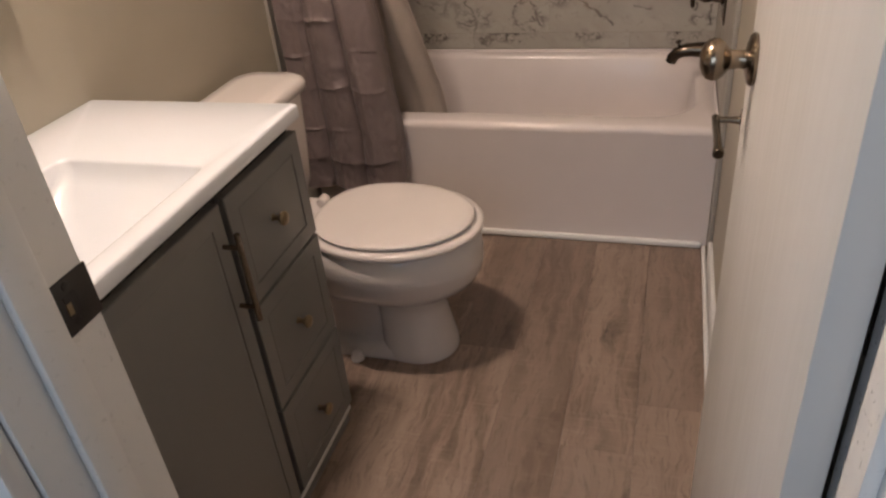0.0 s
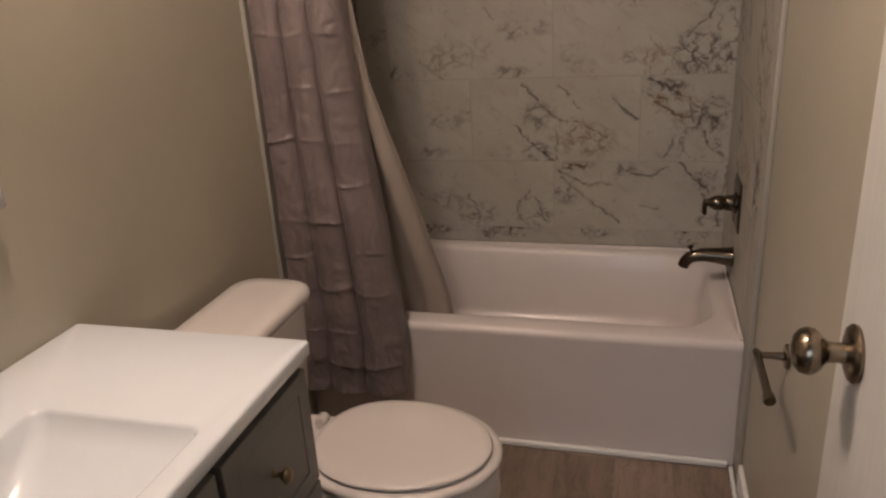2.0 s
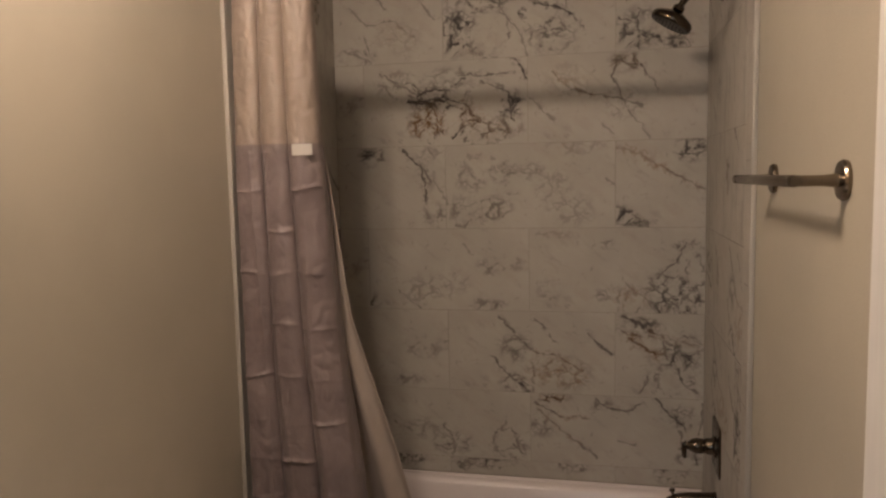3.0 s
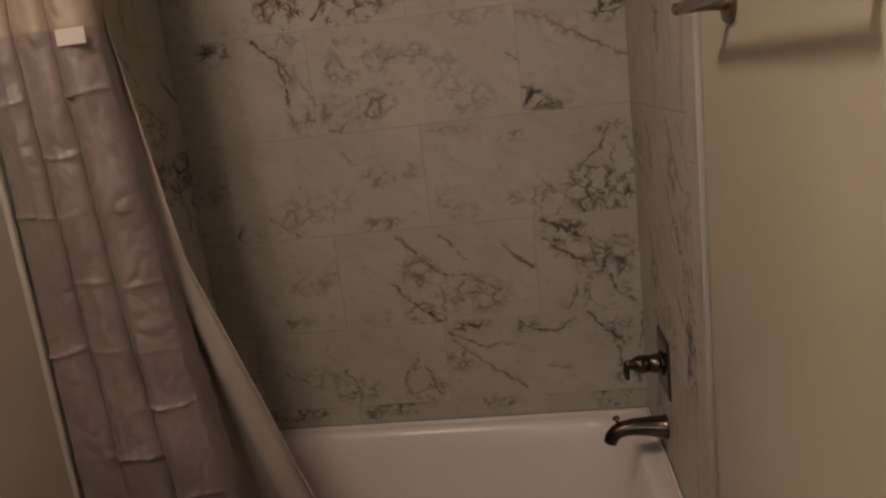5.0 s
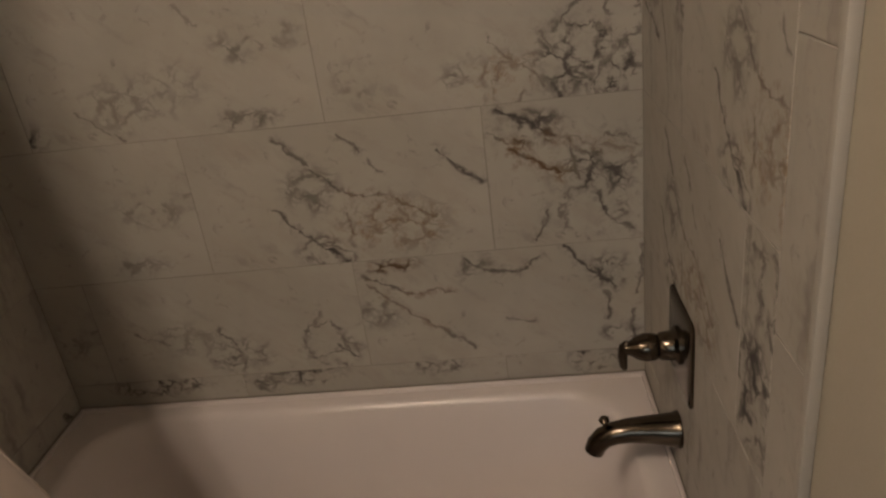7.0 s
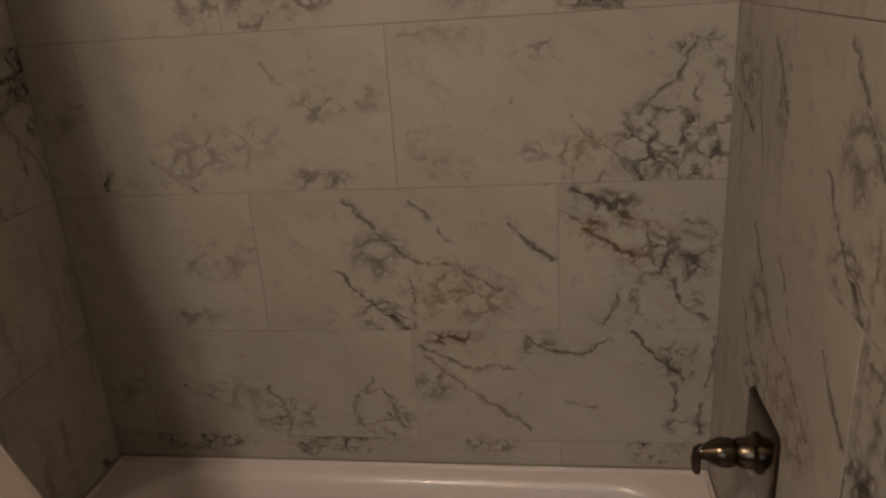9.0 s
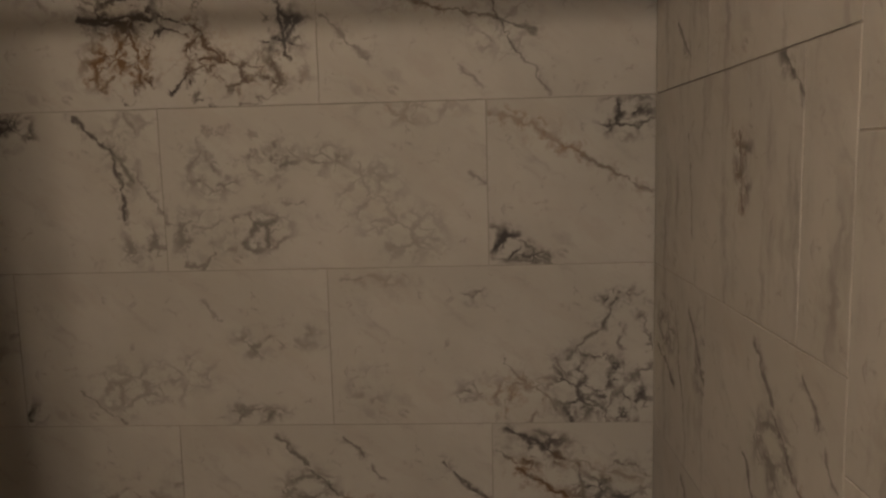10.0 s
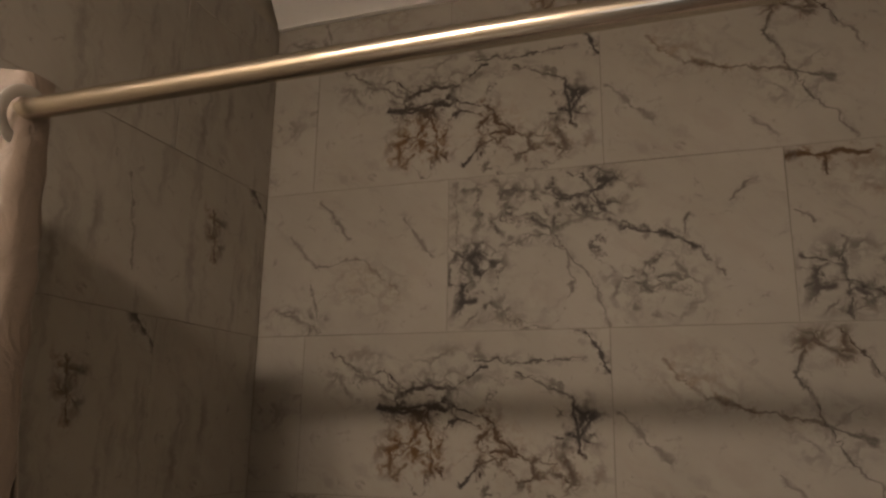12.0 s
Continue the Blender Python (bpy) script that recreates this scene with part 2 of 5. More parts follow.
def plank_wood():
    n = Nodes("grey_brown_plank")
    p = n.place((1, 1, 1), 7.0)
    r = n.add("ObjectInfo").outputs["Random"]
    warp = n.vmath("SCALE", n.vmath("SUBTRACT", n.noise(n.vmath("MULTIPLY", p, (5, 2.2, 1)), 2.2, 4).outputs["Color"], (0.5, 0.5, 0.5)), scale=0.09)
    q = n.vmath("ADD", p, n.vmath("MULTIPLY", warp, (1, 0.5, 0)))
    grain = n.noise(n.vmath("MULTIPLY", q, (17, 1.7, 1)), 1.9, 5, 0.6).outputs[0]
    pores = n.noise(n.vmath("MULTIPLY", q, (70, 9, 1)), 1.5, 5, 0.7).outputs[0]
    broad = n.noise(n.vmath("MULTIPLY", q, (6, 1.1, 1)), 1.3, 4, 0.55).outputs[0]
    saw = n.noise(n.vmath("MULTIPLY", p, (5, 55, 1)), 2.0, 4, 0.65).outputs[0]
    knot = n.add("TexVoronoi")
    n.put(knot.inputs["Vector"], n.vmath("MULTIPLY", q, (6.5, 1.9, 0)))
    knot.inputs["Scale"].default_value = 1.0
    spot = n.ramp(knot.outputs["Distance"], 0.02, 0.20, 1.0, 0.0)
    col = n.mix(n.ramp(grain, 0.32, 0.68), (0.145, 0.100, 0.075), (0.300, 0.221, 0.173))
    col = n.mix(n.ramp(broad, 0.40, 0.64, 0.0, 0.75), col, (0.304, 0.227, 0.180))
    col = n.mix(n.math("MULTIPLY", n.ramp(pores, 0.48, 0.72), 0.65), col, (0.095, 0.067, 0.048))
    col = n.mix(n.math("MULTIPLY", n.ramp(saw, 0.52, 0.72), 0.25), col, (0.405, 0.322, 0.259))
    col = n.mix(n.math("MULTIPLY", n.math("MULTIPLY", spot, n.ramp(pores, 0.36, 0.54)), 0.9), col, (0.060, 0.043, 0.033))
    col = n.mix(n.math("MULTIPLY", n.math("POWER", r, 1.6), 0.62), col, (0.110, 0.075, 0.057))
    n.bump(n.math("ADD", pores, n.math("MULTIPLY", grain, 0.6)), 0.2, 0.0006)
    return n.done(col, n.ramp(grain, 0.3, 0.7, 0.36, 0.52))


PLANK = plank_wood()


def cloth():
    n = Nodes("mauve_grey_polyester")
    p = n.place()
    weave = n.add("TexWave", wave_type="BANDS", bands_direction="Z")
    n.put(weave.inputs["Vector"], p)
    weave.inputs["Scale"].default_value = 420
    blot = n.noise(p, 8, 5, 0.6).outputs[0]
    folds = n.noise(n.vmath("MULTIPLY", p, (1, 1, 0.8)), 19, 4, 0.55, 0.8).outputs[0]
    wrinkle = n.math("MULTIPLY", n.math("ABSOLUTE", n.math("SUBTRACT", folds, 0.5)), 2.4)
    n.bump(n.math("ADD", wrinkle, n.math("MULTIPLY", weave.outputs[1], 0.02)), 0.34, 0.011)
    z = n.add("SeparateXYZ")
    n.put(z.inputs[0], p)
    head = n.ramp(z.outputs[2], 1.646, 1.654)
    col = n.mix(n.ramp(blot, 0.3, 0.7), (0.152, 0.119, 0.117), (0.186, 0.148, 0.145))
    col = n.mix(head, col, (0.262, 0.210, 0.175))
    return n.done(col, n.ramp(wrinkle, 0.0, 0.5, 0.36, 0.5), **{"Sheen Weight": 0.05})


CLOTH = cloth()


def sheer():
    n = Nodes("white_liner_cloth")
    p = n.place()
    wrinkle = n.noise(n.vmath("MULTIPLY", p, (1, 1, 0.5)), 16, 4, 0.6).outputs[0]
    n.bump(wrinkle, 0.3, 0.008)
    n.put(n.b.inputs["Base Color"], n.mix(n.ramp(wrinkle, 0.3, 0.7), (0.420, 0.360, 0.312), (0.480, 0.415, 0.362)))
    n.b.inputs["Roughness"].default_value = 0.55
    thin = n.add("BsdfTranslucent")
    thin.inputs[0].default_value = (0.45, 0.41, 0.36, 1)
    both = n.add("MixShader")
    both.inputs[0].default_value = 0.22
    n.t.links.new(n.b.outputs[0], both.inputs[1])
    n.t.links.new(thin.outputs[0], both.inputs[2])
    n.t.links.new(both.outputs[0], n.t.nodes["Material Output"].inputs[0])
    return n.m


LINER = sheer()


def mirror_glass():
    n = Nodes("mirror_glass")
    return n.done((0.86, 0.87, 0.86), 0.02, 1.0)


MIRROR = mirror_glass()


def glowing():
    n = Nodes("lit_bulb_glass")
    return n.done((0.9, 0.88, 0.82), 0.4, **{"Emission Color": (*BULB_COLOUR, 1.0), "Emission Strength": BULB_POWER})


BULB_GLASS = glowing()


# ---- mesh helpers ----
def box(x0, x1, y0, y1, z0, z1, bevel=0.0, segments=2, bm=None):
    bm = bm or bmesh.new()
    made = bmesh.ops.create_cube(bm, size=1.0, matrix=Matrix.Translation(((x0 + x1) / 2, (y0 + y1) / 2, (z0 + z1) / 2)) @ Matrix.Diagonal((x1 - x0, y1 - y0, z1 - z0, 1)))
    if bevel:
        edges = {e for v in made["verts"] for e in v.link_edges}
        bmesh.ops.bevel(bm, geom=list(edges), offset=bevel, segments=segments, affect="EDGES", profile=0.5)
    return bm


def rounded(cx, cy, hx, hy, r, z, n=7):
    """A rounded rectangle, counted from above, as a ring of points."""
    r = min(r, hx - 1e-4, hy - 1e-4)
    pts = []
    for sx, sy, a0 in ((1, 1, 0), (-1, 1, 90), (-1, -1, 180), (1, -1, 270)):
        for i in range(n):
            a = radians(a0 + 90 * i / (n - 1))
            pts.append((cx + sx * (hx - r) + r * math.cos(a), cy + sy * (hy - r) + r * math.sin(a), z))
    return pts


def egg(cx, cy, back, front, half, z, n=40, square=2.3):
    """An oval ring that is blunter at the back (towards -x) than at the front."""
    pts = []
    for i in range(n):
        a = 2 * math.pi * i / n
        c, s = math.cos(a), math.sin(a)
        k = 2.0 if c > 0 else square
        lx = front if c > 0 else back
        pts.append((cx + lx * math.copysign(abs(c) ** (2 / k), c), cy + half * math.copysign(abs(s) ** (2 / k), s), z))
    return pts


def loft(rings, bottom=True, top=True, bm=None, closed=True):
    bm = bm or bmesh.new()
    rows = [[bm.verts.new(p) for p in ring] for ring in rings]
    count = len(rows[0])
    for a, b in zip(rows, rows[1:]):
        for i in range(count if closed else count - 1):
            j = (i + 1) % count
            bm.faces.new((a[i], a[j], b[j], b[i]))
    if bottom:
        bm.faces.new(list(reversed(rows[0])))
    if top:
        bm.faces.new(rows[-1])
    return bm


def tube(points, radii, n=14, bm=None):
    """A round bar along points."""
    points = [Vector(p) for p in points]
    if not isinstance(radii, (list, tuple)):
        radii = [radii] * len(points)
    rings = []
    side = None
    for i, p in enumerate(points):
        t = (points[min(i + 1, len(points) - 1)] - points[max(i - 1, 0)]).normalized()
        if side is None:
            side = t.orthogonal().normalized()
        side = (side - t * side.dot(t)).normalized()
        up = t.cross(side)
        rings.append([p + radii[i] * (math.cos(2 * math.pi * k / n) * side + math.sin(2 * math.pi * k / n) * up) for k in range(n)])
    return loft(rings, bm=bm)


def lathe(origin, axis, profile, n=24, bm=None):
    """A turned part: profile of (distance along axis, radius)."""
    o, a = Vector(origin), Vector(axis).normalized()
    side = a.orthogonal().normalized()
    up = a.cross(side)
    turns = [2 * math.pi * k / n for k in range(n)]
    return loft([[o + a * d + max(r, 0.0004) * (math.cos(w) * side + math.sin(w) * up) for w in turns] for d, r in profile], bm=bm)


def finish(bm, name, material, smooth=38):
    bmesh.ops.recalc_face_normals(bm, faces=bm.faces[:])
    for f in bm.faces:
        f.smooth = True
    for e in bm.edges:
        e.smooth = len(e.link_faces) == 2 and e.calc_face_angle(0) < radians(smooth)
    mesh = bpy.data.meshes.new(name)
    bm.to_mesh(mesh)
    bm.free()
    mesh.materials.append(material)
    return mesh


def thing(name, base, label, category, group=""):
    ob = new(name)
    ob.empty_display_size = 0.05
    ob.matrix_basis = Matrix.Translation(base)
    return tagged(ob, label, category, group)


def part(name, bm, material, parent, label="", smooth=38):
    ob = new(name, finish(bm, name, material, smooth))
    ob.parent = parent
    if parent.type == "EMPTY":
        ob.matrix_parent_inverse = parent.matrix_basis.inverted()
    if label:
        tagged(ob, label)
    return ob


def setting(name, bm, material, label="", category="", smooth=38):
    ob = new(name, finish(bm, name, material, smooth))
    return tagged(ob, label, category or name.split("_")[0], kind="structure")


# ---- the room ----
XL, XR = -0.650, 0.710           # drywall faces
TL, TR, TB = -0.640, 0.700, 2.750  # tile faces
Y0, Y1 = 0.200, 0.322            # door wall: hall face, room face
JL, JR = 0.029, 0.682            # jamb faces of the doorway
H = 2.770
MOD = 0.3068                     # tile module
R0 = 1.055 - 3 * MOD             # height of the lowest tile joint
RIM = 0.412
KERB = 0.484                     # joint over the cut row of tile that meets the bathtub
LIP = 0.421                      # top of the raised lip along the tiled walls

setting("floor", box(-1.6, 1.6, -2.2, 3.0, -0.12, -0.004), BLACK, "grey-brown wood plank flooring", "floor")
setting("ceiling", box(-1.6, 1.6, -2.2, 3.0, H, H + 0.12), CEILING, "plain painted ceiling, greyed to cut bounced light", "ceiling")
wall_west = setting("wall_west", box(XL - 0.12, XL, Y0, TB + 0.13, -0.004, H), WALL, "greige painted wall behind the vanity and toilet", "wall")
wall_east = setting("wall_east", box(XR, XR + 0.12, Y0, TB + 0.13, -0.004, H), WALL, "greige painted wall behind the open door", "wall")
wall_north = setting("wall_north", box(XL, XR, TB + 0.010, TB + 0.13, -0.004, H), WALL, "marble tiled wall behind the bathtub", "wall")
south = box(XL, JL - 0.018, Y0 + 0.001, Y1, -0.004, H)
box(JR + 0.018, XR, Y0 + 0.001, Y1, -0.004, H, bm=south)
box(JL - 0.018, JR + 0.018, Y0 + 0.001, Y1, 2.06, H, bm=south)
setting("wall_south", south, WALL, "painted wall with the bathroom doorway", "wall")
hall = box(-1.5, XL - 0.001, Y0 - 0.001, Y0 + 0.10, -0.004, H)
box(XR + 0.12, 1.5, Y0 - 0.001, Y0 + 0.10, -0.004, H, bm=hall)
setting("wall_hall_doorway", hall, HALL, "unseen hall wall added to close the hall beside the bathroom doorway", "wall")
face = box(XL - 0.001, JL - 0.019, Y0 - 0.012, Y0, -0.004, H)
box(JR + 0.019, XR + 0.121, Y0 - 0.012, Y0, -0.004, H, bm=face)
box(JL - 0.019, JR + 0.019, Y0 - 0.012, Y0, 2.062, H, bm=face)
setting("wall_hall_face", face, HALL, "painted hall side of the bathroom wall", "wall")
# three walls added out of view to box in the hall and its light
setting("wall_hall_west", box(-1.6, -1.5, -2.2, Y0, -0.004, H), HALL, "unseen hall wall added to close the hall", "wall")
setting("wall_hall_east", box(1.5, 1.6, -2.2, Y0, -0.004, H), HALL, "unseen hall wall added to close the hall", "wall")
setting("wall_hall_south", box(-1.5, 1.5, -1.85, -1.75, -0.004, H), HALL, "unseen hall wall added behind the doorway", "wall")


def doorway():
    """White jamb, stops and casings round the opening."""
    fr = box(JL - 0.018, JL, Y0 - 0.006, Y1 + 0.004, 0.0, 2.045, 0.0015)
    box(JR, JR + 0.018, Y0 - 0.006, Y1 + 0.004, 0.0, 2.045, 0.0015, bm=fr)
    box(JL - 0.018, JR + 0.018, Y0 - 0.006, Y1 + 0.004, 2.0455, 2.062, 0.0015, bm=fr)
    jamb = setting("door_frame", fr, TRIM, "white painted wooden door jamb", "door frame")
    stops = box(JL, JL + 0.011, Y0 + 0.038, Y0 + 0.076, 0.0, 2.045, 0.002)
    part("door_stop", stops, TRIM, jamb)
    part("door_stop", box(JR - 0.011, JR, Y0 + 0.038, Y0 + 0.076, 0.0, 2.045, 0.002), TRIM, jamb)
    for x0, x1 in ((JL - 0.062, JL - 0.006), (JR + 0.006, JR + 0.062)):
        part("casing", box(x0, x1, Y0 - 0.030, Y0 - 0.0064, 0.0, 2.10, 0.004), TRIM, jamb)
    part("casing", box(JL - 0.062, JR + 0.062, Y0 - 0.031, Y0 - 0.0125, 2.1005, 2.16, 0.004), TRIM, jamb)
    plate = box(JL - 0.0005, JL + 0.0022, 0.277, 0.328, 0.942, 0.998, 0.0008)
    plate = part("strike_plate", plate, DARKSTEEL, jamb, "dark metal strike plate")
    part("latch_hole", box(JL + 0.0015, JL + 0.0027, 0.290, 0.306, 0.958, 0.982), RUBBER, plate)
    part("latch_tongue", box(JL + 0.0015, JL + 0.0033, 0.290, 0.296, 0.962, 0.974), BRASS, plate)
    for z in (0.951, 0.990):
        part("screw", lathe((JL + 0.0015, 0.298, z), (1, 0, 0), [(0, 0.0048), (0.0014, 0.0045), (0.0018, 0.002)], 12), RUBBER, plate)
    return jamb


doorway()


def door():
    free = 0.942
    d = thing("door_1", (JR, Y1 + 0.004, 0), "flat white painted door standing open against the wall", "door")
    tagged(d, kind="structure")
    x0, x1 = JR - 0.038, JR - 0.008
    slab = part("door_leaf", box(x0, x1, Y1 - 0.014, free, 0.012, 2.035, 0.0025), DOOR, d)
    for z in (0.25, 1.02, 1.80):
        part("hinge", tube([(JR + 0.006, Y1 + 0.0105, z - 0.045), (JR + 0.006, Y1 + 0.0105, z + 0.045)], 0.0048, 12), NICKEL, d, "antique nickel hinge")
    y, z = 0.868, 1.008
    for side, x in ((-1, x0), (1, x1)):
        part("door_rose", lathe((x, y, z), (side, 0, 0), [(0, 0.033), (0.004, 0.034), (0.008, 0.031), (0.011, 0.022), (0.013, 0.0135)], 32), NICKEL, d, "round antique nickel rose")
        if side < 0:
            part("door_knob", lathe((x - 0.012, y, z), (-1, 0, 0), [(0, 0.0125), (0.008, 0.0115), (0.017, 0.0125), (0.021, 0.0145), (0.026, 0.0215), (0.033, 0.0268), (0.040, 0.0275), (0.047, 0.0250), (0.0525, 0.0185), (0.0555, 0.0100), (0.0563, 0.0)], 36), NICKEL, d, "round antique nickel knob")
    part("latch", box(x0 + 0.010, x1 - 0.010, free - 0.002, free + 0.0012, z - 0.028, z + 0.028), BRASS, d, "brass latch plate on the door edge")
    return d


door()


def trims():
    """Baseboards, shoe mouldings, crown and the white tile edging."""
    def board(name, x0, x1, y0, y1, h):
        return setting(name, box(x0, x1, y0, y1, 0.0, h, 0.004), TRIM, "white painted baseboard along the wall", "baseboard")
    board("baseboard", XR - 0.013, XR, Y1 + 0.001, 1.918, 0.088)
    setting("shoe_moulding", box(XR - 0.026, XR - 0.0135, Y1 + 0.02, 2.005, 0.0, 0.020, 0.006, 3), TRIM, "white shoe moulding along the baseboard", "trim")
    board("baseboard", XL, XL + 0.013, 1.125, 1.917, 0.088)
    setting("shoe_moulding", box(XL + 0.0135, XR - 0.027, 2.008, 2.0255, 0.0, 0.022, 0.007, 3), TRIM, "white shoe moulding along the foot of the bathtub", "trim")
    crown = bmesh.new()
    profile = [(0.0, 2.682), (-0.010, 2.684), (-0.014, 2.696), (-0.028, 2.715), (-0.040, 2.732), (-0.048, 2.742), (-0.050, 2.7695), (0.0, 2.7695)]
    loft([[(x, TB + dy, z) for dy, z in profile] for x in (TL + 0.001, TR - 0.001)], bm=crown)
    setting("crown_moulding", crown, TRIM, "white crown moulding above the tile", "trim", 25)
    for x0, x1, y in ((TR - 0.003, XR, 1.930), (XL, TL + 0.003, 1.919)):
        setting("tile_edging", box(x0, x1, y, y + 0.014, 0.0, 2.684, 0.003), EDGING, "white edging strip along the marble tile", "trim")


trims()


# ---- ceiling lamp ----
def ceiling_lamp():
    lamp = thing("ceiling_lamp", (BULB[0], BULB[1], H), "ceiling lamp with two shaded warm glowing bulbs", "lamp")
    o = (BULB[0], BULB[1], H)
    T = BULB[2] + 0.17
    part("canopy", lathe(o, (0, 0, -1), [(0.0, 0.062), (0.012, 0.060), (0.022, 0.046), (0.027, 0.024)], 28), NICKEL, lamp)
    part("arm", tube([(BULB[0] - SPREAD, BULB[1], T - 0.040), (BULB[0] + SPREAD, BULB[1], T - 0.040)], 0.009, 14), NICKEL, lamp)
    part("stem", tube([(BULB[0], BULB[1], H - 0.020), (BULB[0], BULB[1], T - 0.042)], 0.010, 14), NICKEL, lamp)
    for x in (BULB[0] - SPREAD, BULB[0] + SPREAD):
        part("socket", lathe((x, BULB[1], T - 0.034), (0, 0, -1), [(0.0, 0.018), (0.062, 0.020), (0.090, 0.022)], 24), NICKEL, lamp)
        part("shade", lathe((x, BULB[1], T - 0.085), (0, 0, -1), [(0.0, 0.024), (0.020, 0.046), (0.060, 0.066), (0.090, 0.074), (0.090, 0.0715), (0.060, 0.0635), (0.021, 0.0435), (0.002, 0.022)], 32), NICKEL, lamp, "antique nickel bell shade", 50)
        bm = bmesh.new()
        bmesh.ops.create_icosphere(bm, subdivisions=2, radius=0.055, matrix=Matrix.Translation((x, BULB[1], BULB[2])))
        part("bulb", bm, BULB_GLASS, lamp, "glowing warm white globe bulb", 60)


ceiling_lamp()


# ---- bathtub ----
def bathtub():
    tub = thing("bathtub", (0.03, 2.39, 0), "white alcove bathtub with a plain front apron", "bathtub")
    cx, hx = (TL + TR) / 2, (TR - TL) / 2 - 0.0005
    y0, y1 = 2.028, TB - 0.002
    cy, hy = (y0 + y1) / 2, (y1 - y0) / 2
    ix, iy = cx + 0.006, cy + 0.020          # middle of the basin
    def edge(dy, z):
        return rounded(cx, cy + dy / 2, hx, hy - dy / 2, 0.002, z)
    rings = [
        edge(0.000, 0.002), edge(0.000, 0.368), edge(-0.004, 0.384), edge(-0.005, 0.395), edge(-0.002, 0.405), edge(0.006, 0.4105), edge(0.016, RIM),
        rounded(ix, iy, hx - 0.056, hy - 0.052, 0.150, RIM),
        rounded(ix, iy, hx - 0.066, hy - 0.062, 0.150, RIM - 0.004),
        rounded(ix, iy, hx - 0.074, hy - 0.070, 0.150, RIM - 0.016),
        rounded(ix + 0.006, iy, hx - 0.094, hy - 0.084, 0.150, 0.280),
        rounded(ix + 0.012, iy, hx - 0.118, hy - 0.098, 0.150, 0.180),
        rounded(ix + 0.016, iy, hx - 0.146, hy - 0.112, 0.145, 0.145),
        rounded(ix + 0.020, iy, hx - 0.180, hy - 0.142, 0.120, 0.126),
        rounded(ix + 0.024, iy, hx - 0.260, hy - 0.200, 0.080, 0.122),
    ]
    part("tub_shell", loft(rings, bottom=False), TUB, tub, "", 50)
    lip = box(cx - hx, cx + hx, TB - 0.010, TB - 0.0005, RIM - 0.004, LIP, 0.004, 3)
    for side in (-1, 1):
        a, b = sorted((cx + side * hx, cx + side * (hx - 0.010)))
        box(a, b, y0 + 0.012, TB - 0.0105, RIM - 0.004, LIP, 0.004, 3, bm=lip)
    part("tile_lip", lip, TUB, tub, "raised white lip along the tiled walls", 50)
    dx, dy = 0.030, 2.585
    drain = part("drain", lathe((dx, dy, 0.1225), (0, 0, 1), [(0, 0.031), (0.0035, 0.030), (0.004, 0.024)], 28), RUBBER, tub, "dark drain ring")
    part("drain_stopper", lathe((dx, dy + 0.004, 0.126), (0, 0, 1), [(0, 0.012), (0.010, 0.012), (0.014, 0.020), (0.020, 0.021), (0.026, 0.016), (0.028, 0.0)], 24), BRASS, drain, "brass drain stopper")


bathtub()


